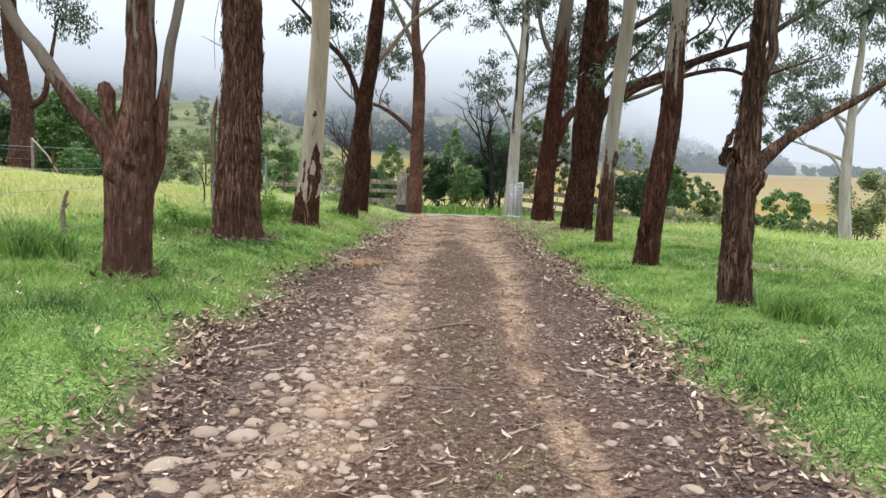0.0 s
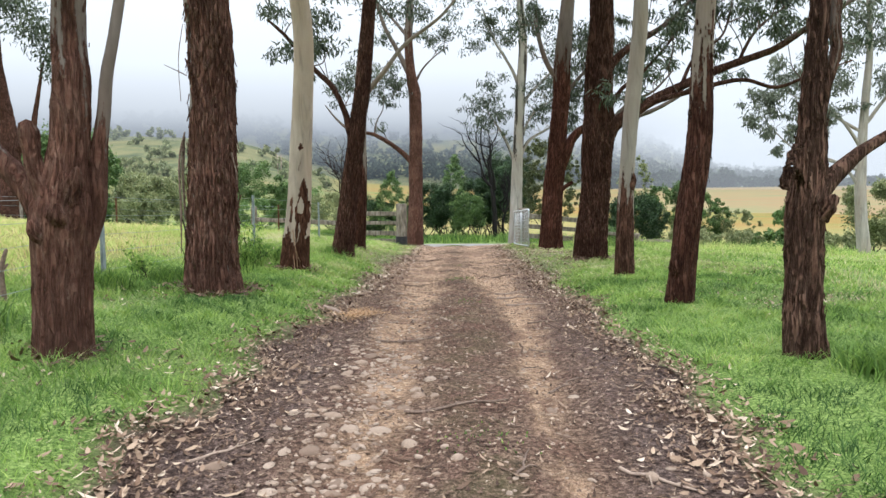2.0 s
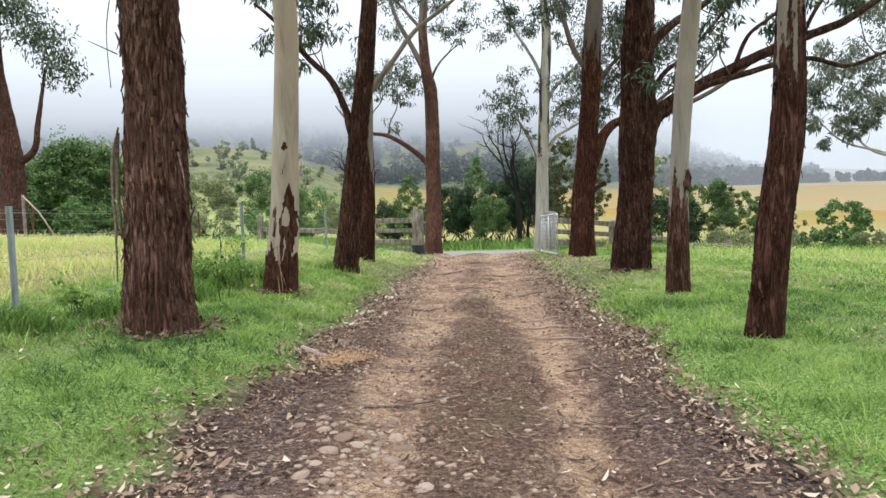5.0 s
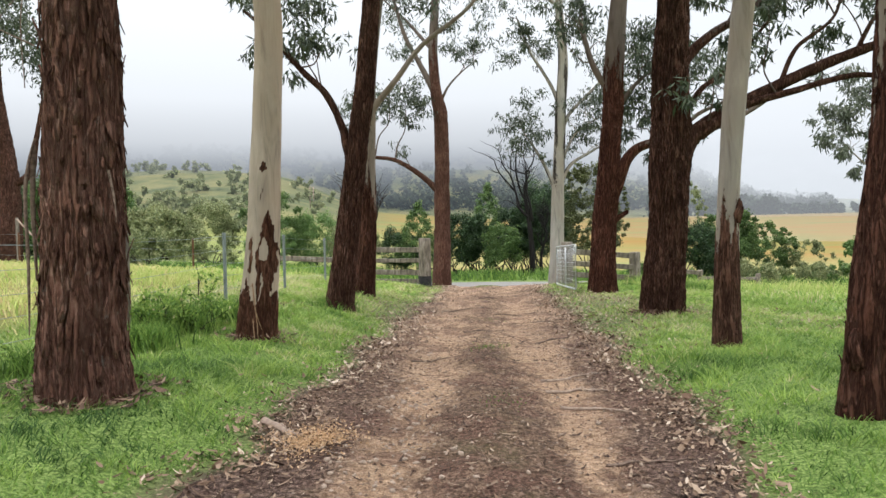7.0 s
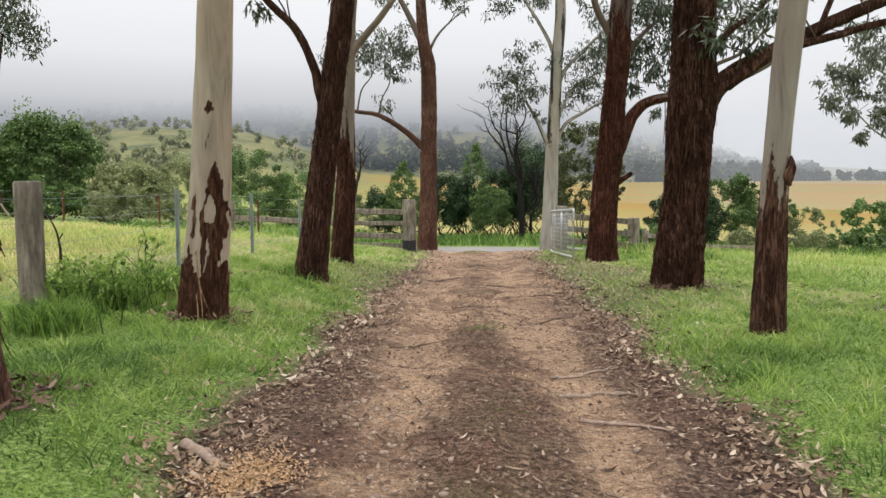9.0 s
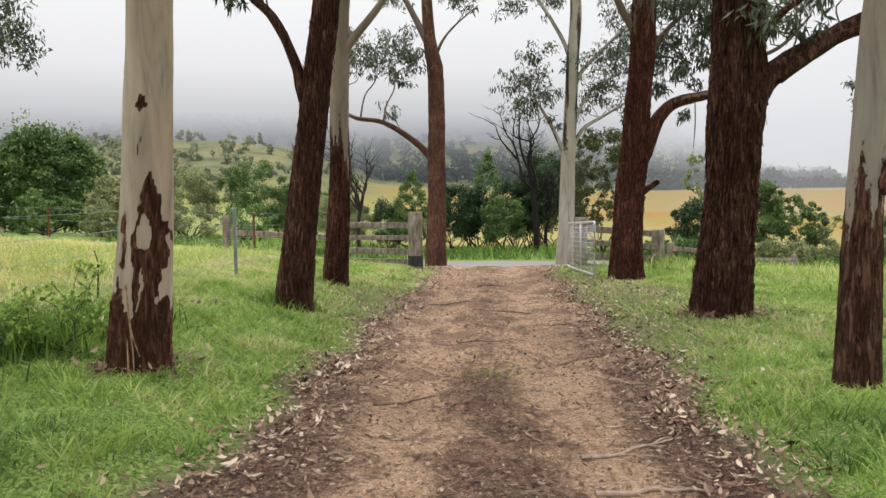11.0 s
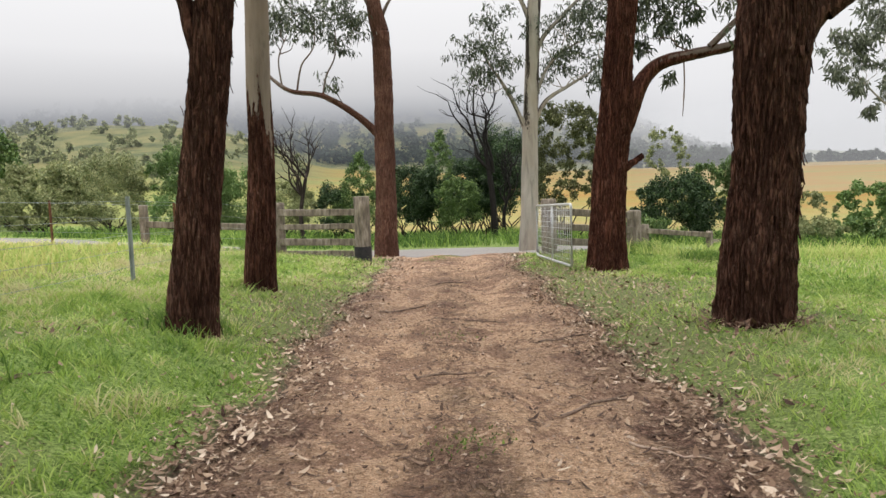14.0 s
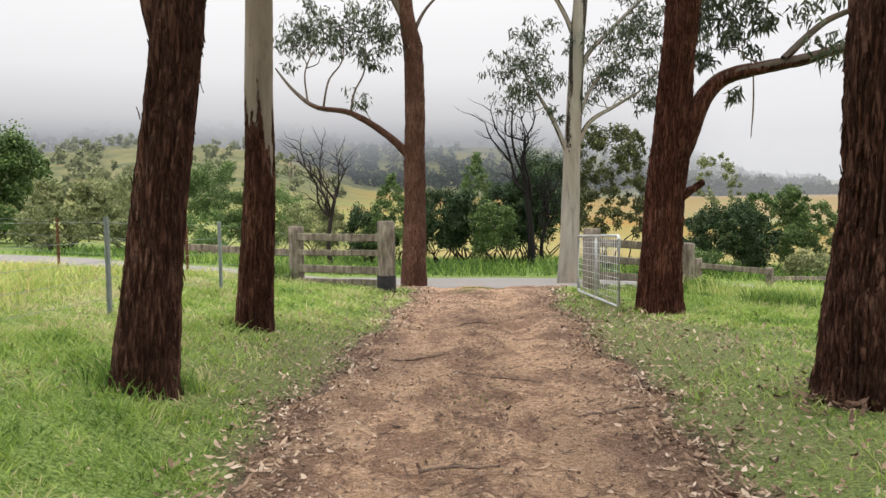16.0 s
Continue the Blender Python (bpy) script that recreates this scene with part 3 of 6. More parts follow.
def bare_above(z0, z1, seed=0.0, grain=1.0):
    def f(x, y, z, a):
        streak = np.sin(a * 2 + seed) * 0.16 + np.sin(a * 5 + 3 * np.sin(z * 1.4 + seed)) * 0.2 + np.sin(a * 11 + 2 * np.sin(z * 2.3)) * 0.16 + np.sin(z * 7 + a * 3) * 0.12
        return np.clip((z - z0) / (z1 - z0) + streak * grain, 0, 1)
    return f


def twigs(rng, start, end, r, kinks=4, wob=0.12):
    """Rows for a crooked twig between two places."""
    s, e = np.array(start, float), np.array(end, float)
    out = []
    for k in range(kinks + 1):
        f = k / kinks
        p = s + (e - s) * f
        if 0 < k < kinks:
            p = p + rng.normal(0, wob, 3) * np.linalg.norm(e - s) * 0.5
        out.append((*p, r * (1 - 0.75 * f)))
    return out


def tree(label, trunk, limbs=(), clumps=(), top=13.0, seed=1, bark=BARK, bare=no_bare, rough=0.016, flare=0.10, leaf=(0.16, 0.019), sides=72, spread=2.6, crown_from=6.5, limb_bare=None, stubs=(), upper=9, twiggy=0, flakes=0, flake_size=0.10, leaves=GUM_LEAF):
    """A gum: trunk and limbs by rows of x, y, z, radius; clumps of leaves by x, y, z, radius, count; unseen limbs and
    leaves are added above.
    """
    rng = np.random.default_rng(seed)
    x, y = trunk[0][:2]
    base_z = float(height(x, y))
    t = thing("gum_tree", (x, y, base_z), label, "tree", "gum trees along the driveway")
    rows = [(trunk[0][0], trunk[0][1], base_z - 0.12, trunk[0][3] * 1.02)] + list(trunk)
    lean_x = (trunk[-1][0] - trunk[-2][0]) / max(trunk[-1][2] - trunk[-2][2], 0.3)
    z, px, r = trunk[-1][2], trunk[-1][0], trunk[-1][3]
    while z < top:
        z += 1.8
        px += lean_x * 1.0 + rng.normal(0, 0.14)
        r *= 0.84
        rows.append((px, y + rng.normal(0, 0.12), z, max(r, 0.03)))
    n_ridge = 2 * max(5, int(math.pi * trunk[1][3] / 0.052))
    split = next(k for k, q in enumerate(rows) if q[2] > 5.5 or k == len(rows) - 2)
    near = abs(x) < 6 and y < 28
    limb_mesh("trunk", rows[:split + 1], 0.05 if near else 0.09, min(4 * n_ridge + 8, 160) if near else 36, rough, bare, seed, bark, t, flare, ridges=n_ridge)
    limb_mesh("upper_trunk", rows[split:], 0.12, 24, rough * 0.5, bare, seed, bark, t)
    if flakes:
        loose_bark(trunk, flakes, seed + 5, t, base_z + 0.1, 5.0, flake_size, bark)
    lb = limb_bare or bare
    for k, l in enumerate(limbs):
        limb_mesh("branch", l, 0.06, 20, min(rough, l[0][3] * 0.06), lb, seed + 11 + k, bark, t)
    for k, l in enumerate(stubs):
        limb_mesh("stub", l, 0.02, 26, rough * 1.7, no_bare, seed + 51 + k, bark, t)
    cl = [list(c) for c in clumps]
    for k in range(twiggy):
        l = limbs[int(rng.integers(0, len(limbs)))]
        i = int(rng.integers(min(2, len(l) - 2), len(l) - 1))
        f = rng.random()
        q = np.array(l[i][:3]) * (1 - f) + np.array(l[i + 1][:3]) * f
        d = np.array([rng.normal(0, 0.5), rng.normal(0, 0.5), rng.uniform(0.1, 1.0)])
        e = q + d / np.linalg.norm(d) * rng.uniform(0.6, 1.5)
        limb_mesh("twig", twigs(rng, q, e, 0.016, 4, 0.12), 0.1, 6, 0.0, lambda bx, by, bz, ba: np.ones_like(bx), seed + k, bark, t)
        for g in (e, q + (e - q) * 0.7 + rng.normal(0, 0.15, 3)):
            cl.append([*g, 0.28 + 0.2 * rng.random(), 34])
    # Unseen upper crown, added above the view; it also shades the ground
    for k in range(upper):
        zz = crown_from + (top - crown_from) * (k + 0.5) / upper
        i = int(np.argmin([abs(q[2] - zz) for q in rows]))
        a = rng.random() * 6.28
        L = spread * (0.6 + 0.7 * rng.random())
        q = np.array(rows[i][:3])
        d = np.array([np.cos(a), np.sin(a), 0.65 + 0.3 * rng.random()])
        r0 = min(rows[i][3] * 0.5, 0.07)
        m1 = q + d * L * 0.5 + np.array([0, 0, 0.1])
        m2 = q + d * L
        limb_mesh("branch", [(*q, r0), (*m1, r0 * 0.65), (*m2, r0 * 0.3)], 0.2, 8, 0.002, lambda bx, by, bz, ba: np.ones_like(bx), seed + k, bark, t)
        for e in (m1 + rng.normal(0, 0.3, 3), m2, m2 + rng.normal(0, 0.55, 3)):
            cl.append([*e, 0.75 + 0.4 * rng.random(), 200])
    cl = np.array(cl)
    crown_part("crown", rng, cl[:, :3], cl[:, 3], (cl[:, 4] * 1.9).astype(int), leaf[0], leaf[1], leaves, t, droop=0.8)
    return t


rng = np.random.default_rng(7)

# -- left of the driveway --
tree("reddish gum forking low into three limbs beside the driveway",
     [(-2.96, 6.79, 0.37, 0.218), (-2.945, 6.79, 0.78, 0.213), (-2.935, 6.79, 1.03, 0.215), (-2.92, 6.79, 1.28, 0.226), (-2.905, 6.79, 1.45, 0.24), (-2.877, 6.79, 1.63, 0.2), (-2.851, 6.79, 1.83, 0.163), (-2.828, 6.79, 2.02, 0.143), (-2.813, 6.79, 2.26, 0.14), (-2.801, 6.79, 2.5, 0.132), (-2.8, 6.79, 2.95, 0.124)],
     limbs=[[(-2.99, 6.79, 1.22, 0.10), (-3.05, 6.78, 1.45, 0.105), (-3.17, 6.78, 1.67, 0.098), (-3.356, 6.78, 1.87, 0.083), (-3.491, 6.78, 2.06, 0.078), (-3.601, 6.78, 2.225, 0.074), (-3.743, 6.78, 2.44, 0.066), (-4.02, 6.78, 2.84, 0.062), (-4.5, 6.6, 4.2, 0.07), (-5.1, 6.5, 6.2, 0.045)],
            [(-2.8, 6.82, 1.2, 0.10), (-2.72, 6.85, 1.42, 0.085), (-2.675, 6.85, 1.6, 0.076), (-2.652, 6.85, 1.88, 0.068), (-2.60, 6.85, 2.2, 0.058), (-2.56, 6.85, 2.52, 0.056), (-2.47, 6.85, 2.92, 0.052), (-2.2, 7, 4.6, 0.05), (-1.9, 7.2, 6.4, 0.03)]],
     stubs=[[(-2.95, 6.68, 1.55, 0.09), (-3.03, 6.66, 1.78, 0.07), (-3.06, 6.66, 1.96, 0.072), (-3.07, 6.66, 2.06, 0.078), (-3.08, 6.66, 2.14, 0.05)], [(-2.8, 6.66, 1.55, 0.08), (-2.74, 6.62, 1.70, 0.06), (-2.7, 6.61, 1.80, 0.03)], [(-2.98, 6.62, 1.28, 0.05), (-3.01, 6.56, 1.34, 0.055), (-3.02, 6.55, 1.42, 0.03)], [(-2.84, 6.6, 1.40, 0.05), (-2.83, 6.54, 1.46, 0.05), (-2.82, 6.54, 1.54, 0.02)]],
     # Extra unseen crown with large leaves, added to darken the ground near the start
     flakes=60, flake_size=0.05, seed=3, bark=BARK_FORK, bare=bare_above(1.9, 4.2, 1.0, 0.6), limb_bare=bare_above(1.8, 2.6, 2.0, 0.5), leaf=(0.2, 0.028), crown_from=6.0, rough=0.010, upper=17, spread=3.6)
tree("thick dark reddish gum with shaggy peeling bark",
     [(-2.89, 10.21, 0.43, 0.345), (-2.90, 10.21, 0.76, 0.318), (-2.88, 10.21, 1.07, 0.305), (-2.85, 10.21, 2.0, 0.283), (-2.83, 10.21, 2.61, 0.271), (-2.83, 10.21, 3.21, 0.262), (-2.86, 10.21, 3.85, 0.26)],
     # unseen crown made fuller to shade the ground below
     flakes=420, flake_size=0.13, seed=5, rough=0.024, bare=lambda x, y, z, a: np.clip(sm(2.4, 2.9, z) * sm(-0.12, -0.22, x + 2.85) * 1.2, 0, 1), leaf=(0.19, 0.026), crown_from=6.6, upper=16, spread=3.4)
def blotched(x, y, z, a):
    """Pale smooth trunk with old bark remaining at the foot and in a pointed patch."""
    cx = x + 2.505 - (z - 0.4) * 0.085
    rag = 0.010 * np.sin(z * 19 + 2 * np.sin(a * 7)) + 0.007 * np.sin(z * 43 + a * 11)
    front = y < 13.33
    top = 0.90 + 0.17 * np.exp(-((cx + 0.13) / 0.035) ** 2) - 0.10 * np.exp(-((cx - 0.02) / 0.05) ** 2) + 4 * rag
    foot = sm(0.02, -0.02, z - np.where(front, top, 0.85 + 4 * rag))
    half = 0.115 * np.clip((1.84 - z) / 0.5, 0, 1) ** 0.65 - 0.035 * sm(1.25, 0.95, z)
    patch = sm(-0.008, 0.008, half - np.abs(cx - 0.075) + rag) * (z < 1.84) * front
    hole = sm(1.15, 0.85, np.sqrt(((cx - 0.055 + rag) / 0.052) ** 2 + ((z - 1.40) / 0.13) ** 2))
    sliver = sm(0.012, 0.004, np.abs(cx - 0.035 - 0.1 * (z - 0.9) + rag)) * sm(0.75, 0.85, z) * sm(1.2, 1.1, z)
    strip = sm(0.030, 0.018, np.abs(cx + 0.105 + rag)) * sm(1.1, 1.2, z + 3 * rag) * sm(1.58, 1.48, z - 4 * rag) * front
    knot = sm(1.2, 0.8, np.sqrt(((cx + 0.01 + rag) / 0.036) ** 2 + ((z - 2.36) / 0.075) ** 2)) * front
    scar = sm(1.2, 0.8, np.sqrt(((cx + 0.01 + rag) / 0.011) ** 2 + ((z - 2.04) / 0.09) ** 2)) * front
    return np.clip(1 - np.maximum.reduce([foot, patch * (1 - hole) * (1 - sliver), strip, knot, scar]), 0, 1)
tree("pale smooth gum with dark bark remaining at its foot",
     [(-2.53, 13.31, 0.41, 0.24), (-2.47, 13.31, 1.01, 0.218), (-2.42, 13.31, 1.68, 0.196), (-2.38, 13.31, 2.34, 0.188), (-2.34, 13.31, 2.99, 0.18), (-2.31, 13.31, 4.3, 0.17)],
     seed=8, bark=BARK_PALE, bare=blotched, rough=0.012, flare=0.1, sides=110, crown_from=8)
tree("dark leaning gum with rough red-brown bark",
     [(-2.22, 16.8, 0.37, 0.235), (-2.16, 16.8, 0.83, 0.212), (-2.12, 16.8, 1.14, 0.2), (-2.0, 16.8, 2.05, 0.188), (-1.91, 16.8, 2.65, 0.182), (-1.83, 16.8, 3.25, 0.17), (-1.74, 16.8, 3.84, 0.164)],
     limbs=[[(-1.95, 16.8, 2.6, 0.09), (-2.05, 16.8, 2.98, 0.085), (-2.12, 16.8, 3.28, 0.066), (-2.36, 16.8, 3.8, 0.06), (-2.76, 16.8, 4.21, 0.05), (-3.34, 16.8, 4.89, 0.04), (-3.71, 16.8, 5.23, 0.025)]],
     clumps=[(-3.4, 16.8, 4.6, 0.5, 80), (-2.9, 16.9, 5.3, 0.6, 100), (-3.7, 16.7, 5.3, 0.55, 90), (-2.5, 16.8, 4.7, 0.3, 40), (-3.0, 16.8, 4.2, 0.3, 40), (-2.6, 17, 5.9, 0.6, 90)],
     flakes=180, flake_size=0.06, twiggy=5, bark=BARK_DARK, seed=11, crown_from=6.6)
tree("slender gum, red-brown below and grey above",
     [(-2.28, 19.75, 0.33, 0.21), (-2.20, 19.75, 1.36, 0.188), (-2.17, 19.75, 2.2, 0.167), (-2.14, 19.75, 3.44, 0.159), (-2.09, 19.75, 4.66, 0.15)],
     limbs=[[(-2.12, 19.75, 3.7, 0.09), (-2.0, 19.75, 4.05, 0.085), (-1.54, 19.75, 4.6, 0.07), (-0.97, 19.75, 5.3, 0.058), (-0.01, 19.75, 6.04, 0.045), (0.8, 19.9, 7.2, 0.03)]],
     clumps=[(-1.0, 19.7, 6.2, 0.6, 140), (0.2, 19.8, 7.0, 0.6, 160), (-1.9, 19.8, 6.6, 0.6, 140)],
     seed=13, bark=BARK_MID, bare=bare_above(2.0, 3.2, 2.2, 0.9), limb_bare=lambda x, y, z, a: np.ones_like(x), crown_from=7.4, upper=7)
tree("tall red-brown gum behind the gate post with a drooping branch",
     [(-1.26, 30.2, -0.35, 0.34), (-1.22, 30.2, 1.07, 0.295), (-1.2, 30.2, 2.73, 0.267), (-1.17, 30.2, 4.5, 0.259), (-1.21, 30.2, 5.53, 0.245), (-1.35, 30.2, 6.3, 0.2), (-1.42, 30.2, 7.6, 0.17)],
     limbs=[[(-1.2, 30.2, 2.5, 0.12), (-1.4, 30.2, 2.85, 0.115), (-1.93, 30.2, 3.34, 0.095), (-2.81, 30.2, 3.88, 0.08), (-3.7, 30.2, 4.05, 0.066), (-4.28, 30.2, 4.5, 0.05), (-4.7, 30.2, 5.03, 0.03)],
            [(-2.81, 30.2, 3.88, 0.03), (-2.7, 30.2, 4.4, 0.025), (-2.45, 30.2, 4.9, 0.02), (-2.4, 30.2, 5.6, 0.012)],
            [(-3.5, 30.2, 4.03, 0.03), (-3.35, 30.2, 4.7, 0.024), (-3.0, 30.2, 5.2, 0.018), (-2.95, 30.2, 6.0, 0.01)],
            [(-3.9, 30.2, 4.2, 0.025), (-3.95, 30.2, 4.9, 0.02), (-3.7, 30.2, 5.5, 0.012)],
            [(-1.35, 30.2, 6.1, 0.13), (-1.55, 30.2, 6.5, 0.12), (-1.9, 30.2, 7.2, 0.1), (-2.4, 30.2, 8.2, 0.08), (-2.9, 30.2, 10, 0.05)],
            [(-1.2, 30.2, 5.8, 0.07), (-0.95, 30.2, 6.3, 0.05), (-0.61, 30.2, 6.7, 0.04), (0.12, 30.2, 7.31, 0.02)]],
     clumps=[(-2.9, 30.2, 5.9, 0.75, 330), (-2.2, 30.2, 6.2, 0.7, 300), (-3.7, 30.2, 6.1, 0.8, 300), (-1.9, 30.2, 5.6, 0.55, 160), (-4.4, 30.2, 5.6, 0.55, 160), (-2.4, 30.2, 5.2, 0.35, 60), (-0.7, 30.2, 7.6, 0.6, 170), (0.2, 30.2, 8.0, 0.6, 150), (-2.5, 30.2, 7.6, 0.6, 160), (-1.0, 30.3, 8.6, 0.7, 200)],
     twiggy=12, seed=17, bark=BARK_FORK, limb_bare=bare_above(3.4, 5.0, 1.0, 0.5), crown_from=8.2, bare=bare_above(6.5, 9, 1))

# -- right of the driveway --
tree("furrowed brown gum with a low bare side limb",
     [(2.97, 7.27, 0.21, 0.176), (2.94, 7.27, 0.55, 0.158), (2.935, 7.27, 0.85, 0.146), (2.925, 7.27, 1.2, 0.148), (2.93, 7.27, 1.45, 0.148), (2.955, 7.27, 1.7, 0.132), (2.963, 7.27, 2.0, 0.116), (2.965, 7.27, 2.4, 0.093), (2.98, 7.27, 2.7, 0.082), (3.0, 7.27, 3.2, 0.075)],
     limbs=[[(2.97, 7.27, 1.95, 0.07), (3.02, 7.27, 2.2, 0.058), (3.07, 7.27, 2.45, 0.05), (3.14, 7.27, 2.72, 0.051), (3.13, 7.27, 3.04, 0.048), (3.3, 7.3, 4.2, 0.035), (3.6, 7.4, 5.6, 0.02)],
            [(2.95, 7.27, 1.42, 0.08), (3.07, 7.27, 1.62, 0.085), (3.21, 7.27, 1.76, 0.072), (3.36, 7.27, 1.89, 0.054), (3.5, 7.27, 1.98, 0.047), (3.79, 7.27, 2.16, 0.040), (4.13, 7.27, 2.37, 0.036), (5.0, 7.4, 3.0, 0.028)]],
     clumps=[(4.6, 8.0, 3.45, 0.28, 26), (5.2, 7.4, 3.3, 0.5, 90), (5.6, 7.6, 3.8, 0.6, 120)],
     stubs=[[(2.86, 7.2, 1.62, 0.03), (2.76, 7.12, 1.75, 0.014), (2.66, 7.08, 1.60, 0.008)], [(2.84, 7.16, 1.95, 0.022), (2.74, 7.08, 1.92, 0.013), (2.67, 7.04, 1.78, 0.009), (2.64, 7.03, 1.62, 0.004)], [(3.0, 7.16, 1.36, 0.05), (3.04, 7.12, 1.44, 0.06), (3.07, 7.1, 1.54, 0.04)]],
     # large unseen crown, thickened to keep sky light off the ground
     flakes=220, flake_size=0.07, seed=19, bark=BARK_BROWN, rough=0.021, leaf=(0.2, 0.028), crown_from=6.0, upper=17, spread=3.6, limb_bare=bare_above(2.2, 4.5, 1), sides=80)
tree("brown gum with rough bark, a burl near its foot",
     [(2.86, 10.23, 0.23, 0.172), (2.90, 10.23, 0.68, 0.158), (2.94, 10.23, 1.17, 0.154), (3.06, 10.23, 2.08, 0.154), (3.09, 10.23, 2.97, 0.139), (3.11, 10.23, 3.56, 0.123)],
     stubs=[[(2.84, 10.18, 0.55, 0.06), (2.765, 10.14, 0.66, 0.07), (2.755, 10.14, 0.78, 0.045), (2.77, 10.15, 0.86, 0.015)]],
     # crown above view thickened for shade on the near ground
     flakes=120, flake_size=0.05, seed=23, bark=BARK_MID, bare=bare_above(2.3, 4.2, 0.4, 0.8), leaf=(0.19, 0.026), crown_from=6.4, rough=0.011, upper=15, spread=3.4)
tree("slender gum, dark at the foot and smooth grey above",
     [(2.965, 13.46, 0.16, 0.165), (2.97, 13.46, 0.92, 0.145), (2.99, 13.46, 1.9, 0.132), (3.06, 13.46, 2.87, 0.138), (3.14, 13.46, 3.83, 0.131), (3.19, 13.46, 4.4, 0.128)],
     stubs=[[(3.04, 13.38, 1.62, 0.06), (3.07, 13.34, 1.76, 0.045), (3.08, 13.34, 1.88, 0.015)]],
     seed=29, bark=BARK_ASH, bare=bare_above(1.1, 2.3, 2.6, 0.7), crown_from=7, rough=0.009)
tree("massive dark furrowed gum with a long side limb",
     [(3.08, 17, 0.16, 0.365), (3.11, 17, 0.68, 0.347), (3.165, 17, 1.2, 0.32), (3.2, 17, 1.73, 0.312), (3.22, 17, 2.4, 0.325), (3.25, 17, 2.78, 0.335), (3.25, 17, 3.34, 0.305), (3.26, 17, 4.22, 0.285), (3.3, 17, 5.31, 0.251)],
     limbs=[[(3.2, 17, 2.35, 0.19), (3.45, 17, 2.8, 0.18), (3.62, 17, 3.02, 0.15), (4.08, 17, 3.35, 0.12), (5.0, 17, 3.8, 0.102), (6.0, 17, 4.22, 0.09), (6.96, 17, 4.56, 0.078), (7.84, 17, 5.12, 0.065), (9, 17, 5.8, 0.05)],
            [(3.7, 16.95, 3.0, 0.09), (4.0, 16.9, 3.22, 0.085), (4.41, 16.9, 3.46, 0.068), (5.08, 16.9, 3.65, 0.057), (6.19, 16.9, 3.9, 0.046), (6.96, 16.9, 3.74, 0.04), (7.62, 16.9, 3.96, 0.029), (8.6, 17, 4.3, 0.018)],
            [(3.4, 17, 3.2, 0.06), (3.75, 17.1, 3.75, 0.045), (4.2, 17.2, 4.1, 0.035), (4.9, 17.2, 4.9, 0.025), (5.4, 17.3, 5.8, 0.015)],
            [(3.35, 17, 3.9, 0.12), (3.55, 17.1, 4.3, 0.1), (4.0, 17.2, 4.7, 0.08), (4.8, 17.3, 5.2, 0.06), (5.8, 17.3, 6.2, 0.04)],
            [(5.0, 17, 3.8, 0.045), (5.3, 17.1, 4.4, 0.035), (5.9, 17.1, 4.9, 0.025), (6.1, 17.1, 5.7, 0.015)],
            [(6.2, 17, 4.3, 0.04), (6.5, 16.9, 4.9, 0.03), (7.1, 16.9, 5.4, 0.02)]],
     clumps=[(5.0, 17.2, 5.2, 0.6, 190), (5.7, 17.2, 5.7, 0.6, 200), (6.3, 17.1, 5.4, 0.55, 170), (7.2, 16.9, 5.6, 0.6, 200), (8.0, 17, 5.3, 0.6, 180), (9.2, 17, 5.9, 0.7, 200), (4.4, 17.2, 4.6, 0.4, 70), (6.8, 17, 6.3, 0.7, 190), (5.1, 17.2, 6.5, 0.7, 190), (5.9, 17.1, 4.7, 0.35, 60), (7.0, 17, 4.9, 0.35, 60)],
     stubs=[[(3.36, 16.95, 1.34, 0.09), (3.385, 16.93, 1.48, 0.11), (3.385, 16.93, 1.64, 0.10), (3.36, 16.95, 1.8, 0.05)]],
     flakes=320, flake_size=0.09, twiggy=26, bark=BARK_DARK, seed=31, rough=0.030, crown_from=7, sides=110, limb_bare=bare_above(4.0, 6.0, 1.2, 0.6), top=15)
